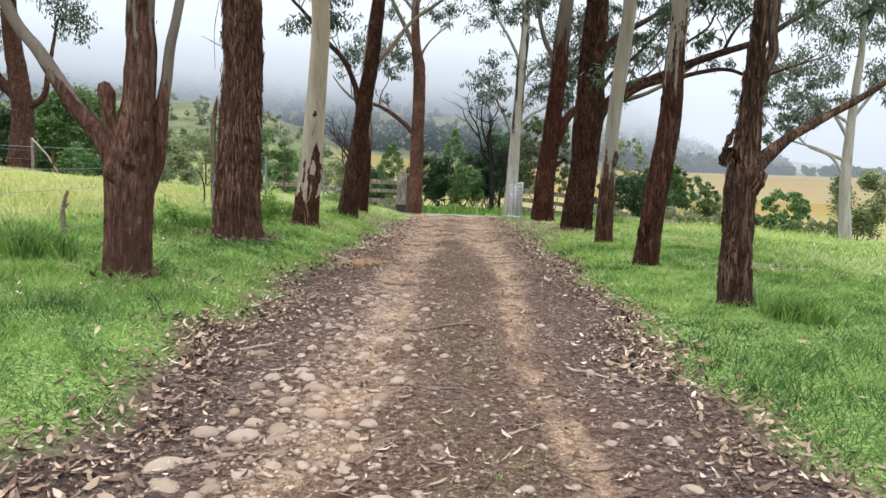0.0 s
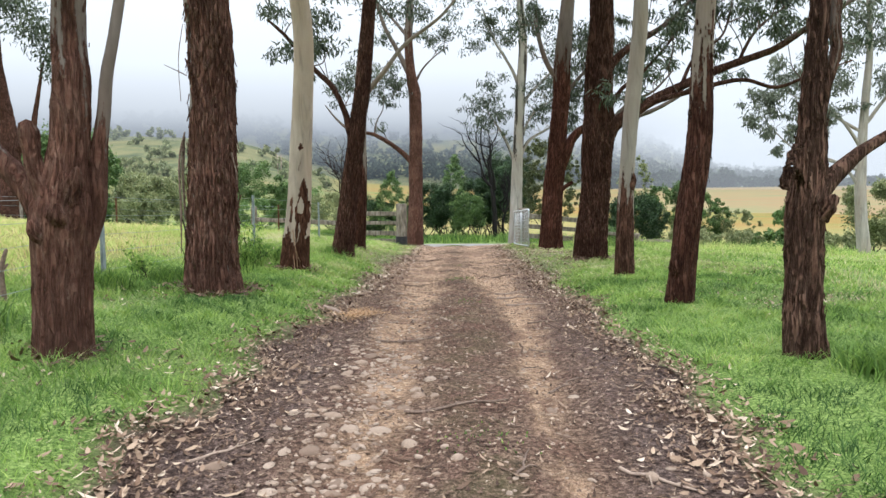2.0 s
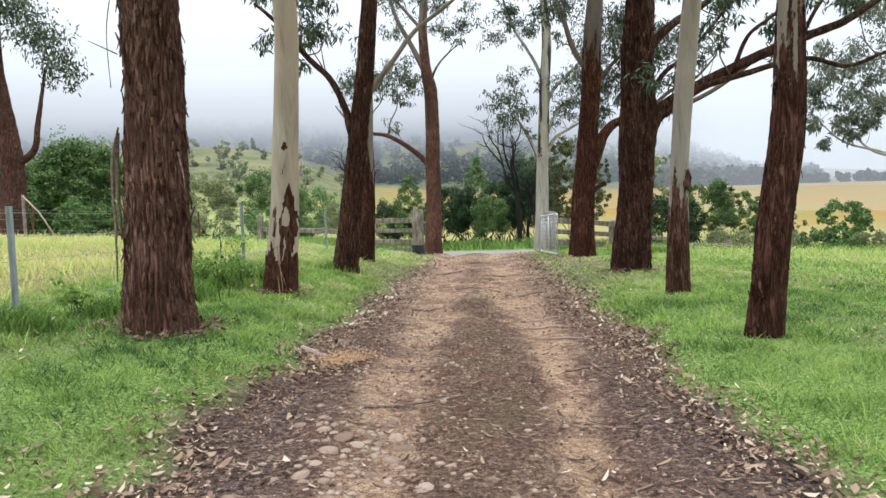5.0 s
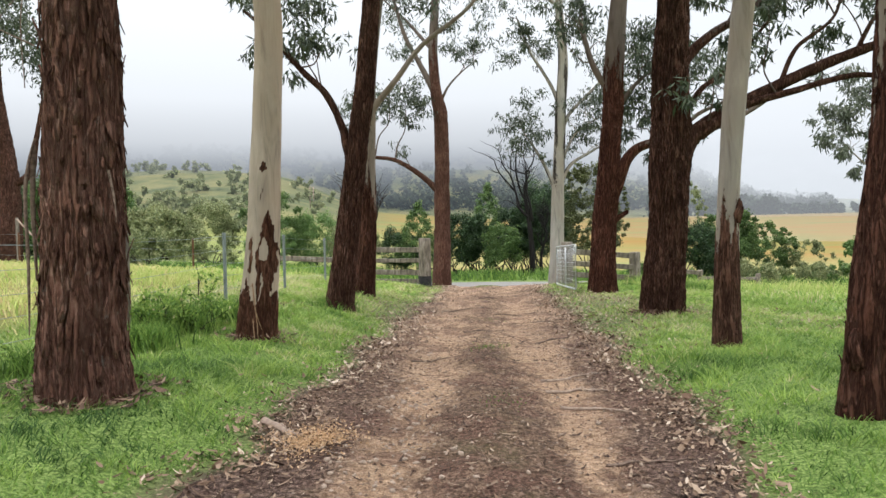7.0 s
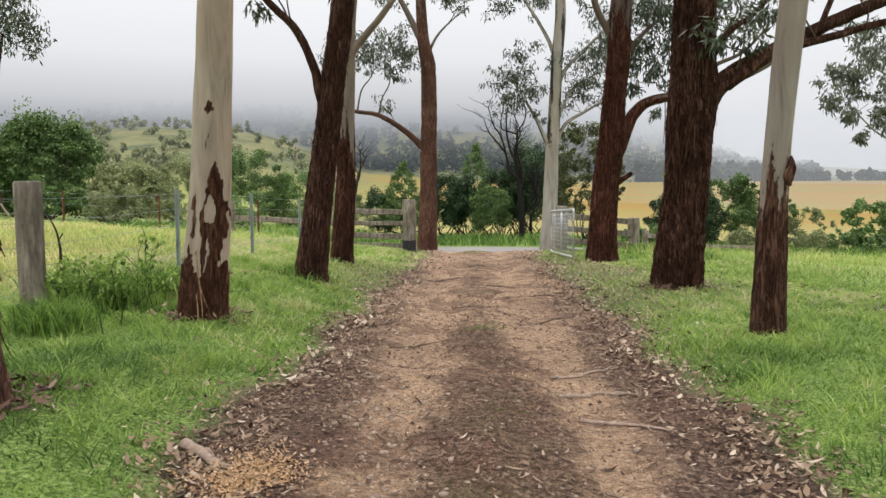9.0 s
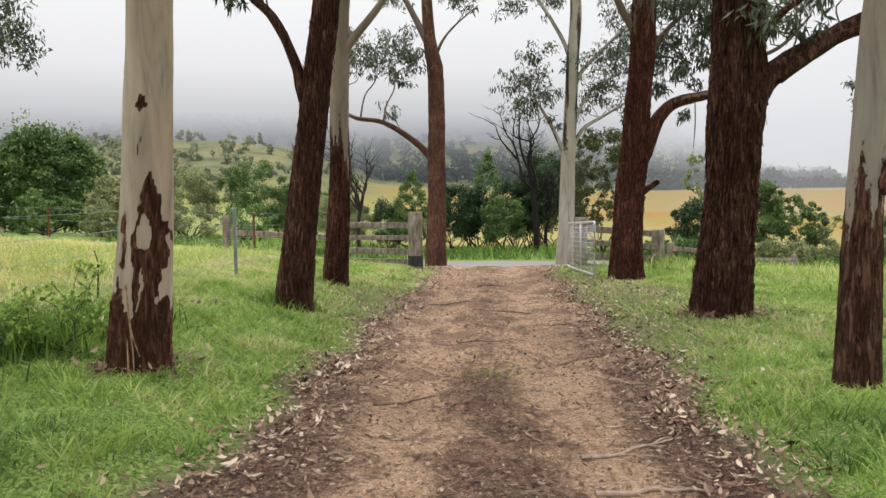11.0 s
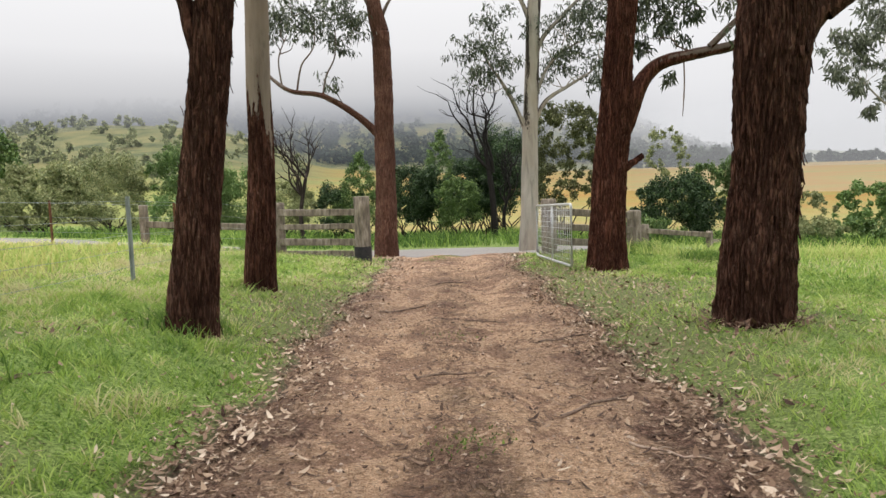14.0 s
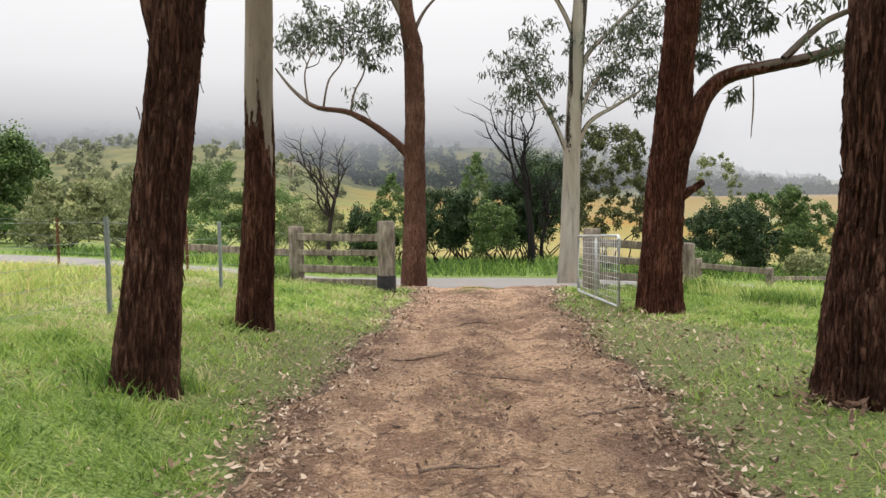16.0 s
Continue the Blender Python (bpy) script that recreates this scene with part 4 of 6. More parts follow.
tree("dark red gum by the gate with a long arching limb",
     [(3.07, 22.8, -0.1, 0.375), (3.09, 22.8, 0.72, 0.312), (3.135, 22.8, 1.65, 0.288), (3.24, 22.8, 2.6, 0.278), (3.3, 22.8, 3.6, 0.25), (3.38, 22.8, 4.55, 0.252), (3.4, 22.8, 5.37, 0.241)],
     limbs=[[(3.2, 22.8, 1.9, 0.18), (3.42, 22.75, 2.5, 0.17), (3.6, 22.7, 2.98, 0.145), (3.8, 22.7, 3.27, 0.128), (4.05, 22.65, 3.43, 0.115), (4.5, 22.6, 3.52, 0.102), (5.0, 22.5, 3.6, 0.092), (5.31, 22.4, 3.68, 0.085), (5.88, 22.3, 3.86, 0.072), (6.6, 22.2, 4.25, 0.06), (7.6, 22, 5, 0.04)],
            [(4.75, 22.5, 3.62, 0.06), (5.3, 22.5, 4.12, 0.048), (5.95, 22.5, 4.43, 0.035), (6.5, 22.5, 5.0, 0.02)],
            [(3.4, 22.8, 4.6, 0.1), (2.9, 22.8, 5.4, 0.08), (2.6, 22.8, 6.5, 0.06)],
            [(3.45, 22.8, 4.3, 0.06), (3.9, 22.9, 4.9, 0.05), (4.6, 23, 5.5, 0.03)]],
     stubs=[[(3.29, 22.7, 1.58, 0.09), (3.5, 22.7, 1.75, 0.065), (3.68, 22.7, 1.86, 0.045)]],
     clumps=[(3.7, 23.6, 5.2, 0.6, 190), (4.3, 23.6, 4.7, 0.6, 190), (5.0, 23.4, 5.4, 0.6, 170), (4.5, 23.5, 6.4, 0.7, 190), (3.9, 23.2, 4.6, 0.6, 190), (4.4, 23.2, 4.1, 0.45, 120), (4.2, 23.2, 5.4, 0.7, 240), (4.9, 23.1, 5.0, 0.65, 210), (4.0, 23.2, 6.2, 0.7, 220), (5.1, 23, 5.9, 0.7, 220), (4.7, 23, 4.3, 0.4, 90), (2.6, 23, 6.6, 0.6, 160), (5.8, 22.8, 5.3, 0.6, 160), (3.8, 23.2, 3.8, 0.3, 50), (4.35, 23.2, 3.2, 0.28, 40)],
     flakes=220, flake_size=0.07, bark=BARK_RUST, twiggy=22, seed=37, rough=0.019, crown_from=7, sides=90, limb_bare=bare_above(3.2, 4.0, 0.7, 0.8), bare=bare_above(4.4, 6.5, 2.0, 0.5), top=14)
tree("tall pale smooth white gum beside the gate",
     [(2.75, 31, -0.69, 0.28), (2.835, 31, 0.95, 0.25), (2.87, 31, 2.52, 0.235), (2.945, 31, 4.06, 0.205), (3.01, 31, 5.58, 0.2), (3.12, 31, 7.4, 0.17)],
     limbs=[[(2.83, 31, 2.4, 0.08), (2.7, 31, 2.95, 0.075), (2.44, 31, 3.6, 0.065), (2.11, 31, 4.19, 0.05), (1.69, 31, 4.86, 0.03), (1.5, 31, 5.6, 0.015)],
            [(2.9, 31, 2.5, 0.08), (3.05, 31, 3.1, 0.075), (3.36, 31, 3.66, 0.065), (4.03, 31, 4.07, 0.05), (4.69, 31, 4.47, 0.034), (5.3, 31, 5.1, 0.02)],
            [(3.05, 31, 4.8, 0.08), (3.3, 31, 5.4, 0.07), (3.86, 31, 5.98, 0.058), (4.85, 31, 6.94, 0.043), (5.7, 31, 7.8, 0.025)],
            [(3.05, 31, 5.4, 0.085), (2.8, 31, 6.2, 0.07), (2.37, 31, 7.0, 0.06), (1.96, 31, 7.66, 0.05), (1.5, 31, 8.9, 0.03)],
            [(3.0, 31, 3.6, 0.05), (3.5, 31, 4.7, 0.04), (4.4, 31, 5.3, 0.025)]],
     clumps=[(1.8, 31, 5.2, 0.75, 330), (1.5, 31, 4.5, 0.55, 190), (2.2, 31, 4.6, 0.5, 150), (2.0, 31, 6.0, 0.6, 190), (2.3, 31, 3.9, 0.35, 70), (3.8, 31, 4.8, 0.6, 170), (4.5, 31, 5.0, 0.7, 210), (4.9, 31, 4.3, 0.55, 150), (4.1, 31, 5.7, 0.7, 220), (4.9, 31, 6.3, 0.8, 250), (5.5, 31, 7.4, 0.8, 240), (4.3, 31, 7.2, 0.7, 200), (1.7, 31, 8.2, 0.8, 240), (2.4, 31, 7.9, 0.6, 150), (3.6, 31, 8.4, 0.8, 240), (1.1, 31, 7.4, 0.6, 150)],
     twiggy=22, seed=41, bark=BARK_GREY, bare=lambda x, y, z, a: np.clip(0.85 + 0.2 * np.sin(z * 3 + a * 2) - 0.62 * sm(2.2, 4.0, z) * sm(-0.2, 0.7, np.sin(a * 3 + 0.6 * z) + 0.3 * np.sin(z * 5 + a)), 0, 1), rough=0.006, flare=0.15, crown_from=8.6, sides=48, top=15)
tree("old spreading gum standing alone in the paddock",
     [(-21.4, 37, 1.0, 0.62), (-21.26, 37, 3.49, 0.52), (-21.47, 37, 5.7, 0.45), (-21.7, 37, 7.3, 0.4), (-21.8, 37, 8.95, 0.36)],
     limbs=[[(-21.3, 37, 4, 0.3), (-22.6, 37, 5.4, 0.24), (-23.6, 37, 7.4, 0.2), (-24.2, 37, 9.6, 0.12)], [(-21.3, 37, 3.6, 0.2), (-20.2, 37, 4.3, 0.16), (-19.9, 37, 5.6, 0.12), (-19.4, 37, 8, 0.06)]],
     clumps=[(-19.4, 37, 9.3, 1.6, 500), (-18.6, 37, 8.0, 1.2, 300), (-23.8, 37, 9.8, 1.8, 500), (-21, 37, 10.6, 1.8, 500), (-22.8, 37, 5.2, 1.0, 200), (-23, 37, 7.4, 1.2, 260)],
     seed=43, bark=BARK_DARK, rough=0.03, top=14, crown_from=10, spread=4, sides=40, leaf=(0.26, 0.04))
tree("tall pale gum far out in the dry paddock",
     [(19.9, 36, -1.86, 0.31), (19.6, 36, 1.2, 0.27), (19.6, 36, 3.94, 0.22), (19.7, 36, 6.1, 0.18), (19.8, 36, 8, 0.14), (19.7, 36, 10, 0.11)],
     limbs=[[(19.6, 36, 1.5, 0.09), (18.8, 36, 2.6, 0.08), (17.6, 36, 3.1, 0.06), (16.6, 36, 4.0, 0.03)], [(19.6, 36, 2.4, 0.1), (18.0, 36, 3.0, 0.07), (16.4, 36, 3.5, 0.05), (15.2, 36, 4.6, 0.03)], [(19.6, 36, 4.2, 0.09), (17.8, 36, 5.2, 0.06), (15.8, 36, 6.2, 0.03)], [(19.6, 36, 3.4, 0.1), (18.6, 36, 4.8, 0.08), (17.2, 36, 5.8, 0.05)], [(19.6, 36, 4.4, 0.1), (20.8, 36, 6, 0.08), (22.2, 36, 7, 0.05)]],
     clumps=[(14.6, 36, 5.0, 0.7, 200), (15.4, 36, 5.8, 0.8, 220), (15.2, 36, 4.3, 0.6, 140), (16.2, 36, 6.7, 0.9, 240), (14.5, 36, 6.0, 0.6, 140), (15.8, 36, 3.5, 0.5, 90), (16.4, 36, 4.4, 0.6, 140), (15.4, 36, 7.2, 0.7, 160), (17.2, 36, 4.6, 0.9, 260), (16.8, 36, 5.6, 0.9, 280), (18.0, 36, 5.2, 0.9, 240), (18.2, 36, 6.6, 1.0, 300), (17.0, 36, 7.4, 1.1, 320), (18.8, 36, 8.0, 1.2, 360), (20.6, 36, 6.8, 1.1, 320), (22, 36, 7.4, 1.2, 360), (21, 36, 8.6, 1.3, 400), (19.3, 36, 9.6, 1.4, 420), (17.6, 36, 9, 1.1, 320), (22.8, 36, 9.2, 1.3, 380), (16.6, 36, 3.9, 0.6, 140), (21.4, 36, 5.6, 0.7, 160)],
     leaves=GUM_HAZE, twiggy=10, seed=47, bark=BARK_GREY, bare=lambda x, y, z, a: np.full_like(x, 0.9), rough=0.006, top=13, crown_from=10, spread=3, sides=32, leaf=(0.24, 0.035))


# ---------- bushes and shrubs ----------
def bush(label, x, y, lumps, leaf=(0.12, 0.035), material=None, stems=4, seed=1, category="bush", density=420, group="bushes along the road", sink=0.0, stem_r=0.03):
    """Shrub of several stems with leaf lumps: dx, dy, z above ground, radius."""
    rng = np.random.default_rng(seed)
    z0 = float(height(x, y)) - sink
    t = thing("bush", (x, y, z0), label, category, group)
    for k in range(stems):
        l = lumps[k % len(lumps)]
        end = (x + l[0], y + l[1], z0 + l[2])
        limb_mesh("stem", twigs(rng, (x + rng.normal(0, 0.12), y + rng.normal(0, 0.12), z0 - 0.05), end, stem_r * (1 + 0.4 * l[3]), 4, 0.08), 0.15, 7, 0.002, None, seed + k, TWIG, t)
    C = [(x + l[0], y + l[1], z0 + l[2]) for l in lumps]
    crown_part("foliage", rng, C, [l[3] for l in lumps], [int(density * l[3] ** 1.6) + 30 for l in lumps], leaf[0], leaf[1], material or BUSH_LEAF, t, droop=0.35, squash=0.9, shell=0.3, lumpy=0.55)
    return t


def lumps_in(rng, w, h, n, r, low=0.26):
    out = []
    for k in range(n):
        zz = h * (low + (0.95 - low) * (k + 0.5) / n)
        ww = w * 0.5 * math.sqrt(max(0.08, 1 - ((zz / h - 0.42) / 0.62) ** 2))
        a = rng.random() * 6.28
        out.append((ww * math.cos(a) * 0.75, ww * math.sin(a) * 0.6, zz, r * (0.75 + 0.5 * rng.random())))
    for k in range(n):
        a, b2 = rng.random() * 6.28, rng.uniform(-0.35, 1)
        out.append((w * 0.52 * math.cos(a) * math.cos(b2), w * 0.45 * math.sin(a) * math.cos(b2), h * (0.5 + 0.5 * math.sin(b2)), r * rng.uniform(0.3, 0.55)))
    return out


def cone_lumps(rng, w, h, n, r):
    out = []
    for k in range(n):
        f = (k + 0.5) / n
        a = k * 2.4
        ww = w * 0.72 * (1 - f) ** 0.8
        out.append((ww * math.cos(a) * 0.7, ww * math.sin(a) * 0.6, h * (0.14 + 0.84 * f), r * (1.25 - 0.8 * f)))
    return out


brng = np.random.default_rng(21)
BUSHES = [
    # x, y, width, top, lumps, lump radius, kind, cone, words
    (-3.1, 42, 2.5, 3.0, 26, 0.52, 4, True, "young bright green wattle with a pointed top"),
    (-4.1, 42.5, 2.2, 1.6, 12, 0.6, 0, False, "dark green rounded bush behind the gate fence"),
    (-1.1, 42, 2.1, 2.4, 20, 0.55, 0, False, "dark green bush beyond the sealed road"),
    (0.1, 43, 1.9, 2.3, 18, 0.5, 0, False, "dark green bush with thin bare stems below"),
    (0.5, 46, 2.7, 4.1, 30, 0.56, 4, True, "tall pointed green wattle beyond the road"),
    (1.2, 41, 1.8, 1.7, 16, 0.5, 4, False, "mid-green scrubby bush beyond the road"),
    (3.7, 45, 3.2, 4.0, 26, 0.8, 0, False, "broad dark green tree-like bush beyond the road"),
    (2.4, 43.5, 1.8, 2.4, 16, 0.5, 0, False, "low dark green bush by the dead tree"),
    (4.9, 36.5, 2.9, 4.4, 56, 0.30, 5, False, "olive green sapling leaning beside the white gum"),
    (-0.3, 44.5, 1.8, 2.0, 12, 0.5, 0, False, "dark green bush in the row beyond the road"),
    (1.9, 44.5, 2.1, 2.7, 20, 0.5, 0, False, "dark green bush in the row beyond the road"),
    (2.9, 43, 2.1, 3.2, 20, 0.5, 0, False, "dark green bush under the dead tree"),
    (9.4, 38, 3.2, 1.5, 34, 0.5, 0, False, "big dark glossy bush behind the low fence"),
    (11.9, 40, 3.0, 2.2, 38, 0.42, 4, False, "green leafy bush behind the low fence"),
    (13.4, 40, 2.8, 1.5, 28, 0.38, 4, False, "mid-green loose bush in the paddock"),
    (11.4, 35.5, 2.0, -0.1, 10, 0.4, 2, False, "low grey-green scrub along the fence"),
    (10.9, 44, 2.2, 3.9, 20, 0.30, 2, False, "spindly young gum with sparse light foliage"),
    (15.0, 40, 3.0, 0.7, 18, 0.30, 2, False, "loose green bush in the dry paddock"),
    (20.4, 44, 2.8, 0.9, 18, 0.36, 1, False, "loose bush far out in the dry paddock"),
    (24.5, 43, 4.0, 2.2, 14, 0.8, 2, False, "grey-green shrub far out in the dry paddock"),
    (-22.4, 45, 5.2, 5.6, 32, 1.2, 4, False, "big rounded dark green tree beyond the paddock"),
    (-27.5, 46, 5.0, 4.4, 20, 1.2, 0, False, "dark green tree beyond the paddock"),
    (-16.8, 42, 3.2, 2.8, 14, 0.7, 2, False, "pale grey-green shrub at the paddock edge"),
    (-14.6, 44, 2.8, 3.4, 16, 0.7, 2, False, "grey-green shrub at the paddock edge"),
    (-11.2, 44, 3.4, 3.7, 24, 0.62, 4, False, "leafy green bush at the paddock edge"),
    (-8.9, 45, 3.0, 2.6, 16, 0.75, 1, False, "bright green bush at the paddock edge"),
    (-6.6, 43, 2.6, 1.9, 12, 0.7, 2, False, "grey brown scrubby bush by the road"),
    (-15.6, 38.5, 2.8, 1.9, 9, 0.4, 2, False, "low tangled yellow-green scrub beyond the road"),
    (-12.6, 39, 2.6, 1.7, 9, 0.36, 2, False, "low tangled yellow-green scrub beyond the road"),
    (-9.8, 38.5, 2.4, 1.5, 9, 0.36, 1, False, "low leafy green scrub beyond the road"),
    (-19.5, 40, 3.0, 2.2, 9, 0.42, 1, False, "low leafy green scrub beyond the road"),
    (13.8, 37, 3.2, -0.35, 12, 0.34, 2, False, "low tangled scrub along the paddock fence"),
    (16.6, 38, 3.4, -0.5, 12, 0.34, 4, False, "low dark scrub along the paddock fence"),
    (19.8, 38.5, 3.4, -0.6, 12, 0.34, 2, False, "low tangled scrub along the paddock fence"),
    (7.4, 35.5, 2.6, 0.0, 12, 0.32, 4, False, "low leafy scrub behind the single-rail fence"),
    (-24, 60, 5, 3.6, 14, 1.1, 2, False, "pale scrubby tree far across the paddock"),
]
for k, (x, y, w, top, n, r, kind, cone, words) in enumerate(BUSHES):
    h = top - float(height(x, y)) - 0.35 * r
    far = abs(x) > 16
    bush(words, x, y, cone_lumps(brng, w, h, int(n * 1.7), r * 0.85) if cone else lumps_in(brng, w, h, int(n * 1.7), r * 0.85, 0.12 if abs(x) > 8 else 0.26), (0.15, 0.05) if far else (0.086, 0.028), (BUSH_LEAF, BUSH_LIGHT, BUSH_GREY, GUM_LEAF, BUSH_MID, OLIVE)[kind], 7, 100 + k, density=640 if far else 950)


def bare_tree(label, x, y, h, seed, r=0.11, lean=-0.4, spread=0.5, material=TWIG):
    """Dead tree with forking bare branches."""
    rng = np.random.default_rng(seed)
    z0 = float(height(x, y))
    t = thing("dead_tree", (x, y, z0), label, "tree")
    top = (x + lean, y, z0 + h * 0.55)
    limb_mesh("trunk", [(x, y, z0 - 0.1, r * 1.2), (x - 0.05, y, z0 + h * 0.25, r), (*top, r * 0.75)], 0.12, 14, 0.006, None, seed, material, t)
    for k in range(7):
        a = rng.uniform(-1, 1)
        end = (top[0] + a * spread * h * 0.45, y + rng.normal(0, 0.3), top[2] + h * rng.uniform(0.25, 0.45))
        rows = twigs(rng, top if k < 3 else (x, y, z0 + h * 0.4), end, r * 0.55, 4, 0.1)
        limb_mesh("branch", rows, 0.12, 8, 0.002, None, seed + k, material, t)
        for j in range(11):
            q = rows[1 + j % 4]
            e2 = (q[0] + rng.normal(a * 0.4, 0.4), q[1] + rng.normal(0, 0.2), q[2] + rng.uniform(0.3, 0.9))
            limb_mesh("twig", twigs(rng, q[:3], e2, 0.017, 3, 0.14), 0.12, 4, 0.0, None, seed + 9, material, t)
    return t


bare_tree("dead black tree with thin bare branches beyond the road", 2.62, 40.5, 6.6, 61, 0.125, -0.3, 0.55, DEAD_BLACK)
bare_tree("second thin dark dead stem beyond the road", 3.1, 40.8, 3.6, 67, 0.075, 0.25, 0.3, DEAD_BLACK)
bare_tree("leafless grey shrub by the road", -5.0, 38.5, 4.5, 63, 0.085, 0.2, 0.7)

for k, (x, y, h) in enumerate([(-3.55, 14.1, 0.62), (-3.3, 13.5, 0.5), (-3.75, 13.2, 0.55), (-3.9, 10.6, 0.4)]):
    wr2 = np.random.default_rng(800 + k)
    bush("leafy green weed growing in the grass", x, y, [(wr2.normal(0, h * 0.3), wr2.normal(0, h * 0.3), h * wr2.uniform(0.45, 1.0), 0.10 + 0.08 * h) for _ in range(9)], (0.05, 0.014), GRASS, 9 if h > 0.3 else 4, 820 + k, "weed", 420, "weeds in the grass", 0.0, 0.004)

# ---------- far woods on the misty hill ----------
wr = np.random.default_rng(5)


def wood(name, label, spots, sizes, n_leaf, leaf_len, seed, material=FAR_LEAF, wide=0.16):
    rng = np.random.default_rng(seed)
    C, R, N = [], [], []
    for (x, y), s in zip(spots, sizes):
        z = float(height(x, y))
        for k in range(3):
            C.append((x + rng.normal(0, s * wide), y + rng.normal(0, s * wide), z + s * (0.12 + 0.22 * k)))
            R.append(s * (0.34 - 0.06 * k))
            N.append(n_leaf)
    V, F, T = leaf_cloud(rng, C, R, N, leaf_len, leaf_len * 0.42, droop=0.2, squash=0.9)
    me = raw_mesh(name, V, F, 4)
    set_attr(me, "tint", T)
    return tagged(finish(name, me, material, smooth=False), label, "woods", kind="stuff")


spots, sizes = [], []
while len(spots) < 2300:
    y = 318 + 380 * wr.random() ** 1.5
    az = wr.uniform(-0.95, 0.46)
    if az < -0.14 and y < 330 + 15 * math.sin(az * 19):
        continue
    spots.append((az * y, y))
    sizes.append(wr.uniform(5.5, 10.5))
wood("far_woods", "dark gum forest on the hillside fading into low cloud", spots, sizes, 15, 1.6, 71)
spots, sizes = [], []
for k in range(130):
    y = wr.uniform(110, 235)
    az = wr.choice([wr.uniform(-0.75, -0.14), wr.uniform(-0.75, -0.3)])
    spots.append((az * y, y))
    sizes.append(wr.uniform(2.0, 5.0))
# The pale grey leaf colour stands in for haze on these far trees
wood("paddock_trees", "scattered trees and scrub on the green hill slope", spots, sizes, 90, 0.6, 73, BUSH_GREY, 0.34)
spots = [(wr.uniform(0.24, 0.62) * 255, 258 + wr.uniform(0, 12)) for k in range(70)]
wood("tree_line", "hazy line of gums behind the dry paddock", spots, [wr.uniform(6.5, 10) * (1.0 if s[0] < 105 else 0.5) for s in spots], 110, 1.2, 75)


# ---------- glowing sheets painted as low cloud and haze on the hills ---
def mist_material(name, radius, low, high, top_alpha, base_alpha):
    m = bpy.data.materials.new(name)
    m.use_nodes = True
    nt = m.node_tree
    nt.nodes.clear()
    out = nt.nodes.new("ShaderNodeOutputMaterial")
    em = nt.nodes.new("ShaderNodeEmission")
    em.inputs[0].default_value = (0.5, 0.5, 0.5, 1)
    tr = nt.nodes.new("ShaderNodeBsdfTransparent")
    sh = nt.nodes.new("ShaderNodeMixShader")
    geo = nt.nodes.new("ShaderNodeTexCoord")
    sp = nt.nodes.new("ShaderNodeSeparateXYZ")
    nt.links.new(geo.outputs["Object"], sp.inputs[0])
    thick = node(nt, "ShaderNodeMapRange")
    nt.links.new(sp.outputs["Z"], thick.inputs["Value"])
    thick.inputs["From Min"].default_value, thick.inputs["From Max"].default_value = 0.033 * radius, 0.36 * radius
    # Haze is painted as a glow, grey below and brighter with height
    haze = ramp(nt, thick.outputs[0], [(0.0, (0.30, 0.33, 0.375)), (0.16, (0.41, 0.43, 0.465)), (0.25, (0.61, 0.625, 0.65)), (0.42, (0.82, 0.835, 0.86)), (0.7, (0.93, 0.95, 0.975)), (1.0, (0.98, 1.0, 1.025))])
    # the painted glow evens out to a lighter grey towards +X
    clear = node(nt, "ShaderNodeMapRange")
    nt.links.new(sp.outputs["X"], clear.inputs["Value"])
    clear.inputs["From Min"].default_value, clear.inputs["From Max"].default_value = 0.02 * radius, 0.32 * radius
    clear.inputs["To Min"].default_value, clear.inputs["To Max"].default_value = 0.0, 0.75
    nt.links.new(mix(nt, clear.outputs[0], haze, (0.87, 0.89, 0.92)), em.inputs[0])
    uneven = noise_tex(nt, 0.012, 5, (1, 1, 2.0))
    add = nt.nodes.new("ShaderNodeMath")
    add.operation = "MULTIPLY_ADD"
    nt.links.new(uneven, add.inputs[0])
    add.inputs[1].default_value = (high - low) * 0.9
    nt.links.new(sp.outputs["Z"], add.inputs[2])
    mr = node(nt, "ShaderNodeMapRange")
    mr.interpolation_type = "SMOOTHSTEP"
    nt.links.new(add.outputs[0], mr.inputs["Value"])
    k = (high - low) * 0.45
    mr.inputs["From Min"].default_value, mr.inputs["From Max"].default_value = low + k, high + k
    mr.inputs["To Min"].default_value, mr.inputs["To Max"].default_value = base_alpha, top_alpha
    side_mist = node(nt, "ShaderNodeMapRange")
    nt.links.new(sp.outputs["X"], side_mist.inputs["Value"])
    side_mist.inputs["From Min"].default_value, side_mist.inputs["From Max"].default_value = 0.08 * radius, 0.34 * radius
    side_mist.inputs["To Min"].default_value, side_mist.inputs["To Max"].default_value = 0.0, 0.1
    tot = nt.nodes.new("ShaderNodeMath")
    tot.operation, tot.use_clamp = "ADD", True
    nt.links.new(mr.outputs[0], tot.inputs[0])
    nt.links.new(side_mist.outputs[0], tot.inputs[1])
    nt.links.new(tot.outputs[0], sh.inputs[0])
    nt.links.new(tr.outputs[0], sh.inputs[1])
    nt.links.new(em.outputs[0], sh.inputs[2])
    nt.links.new(sh.outputs[0], out.inputs[0])
    return m


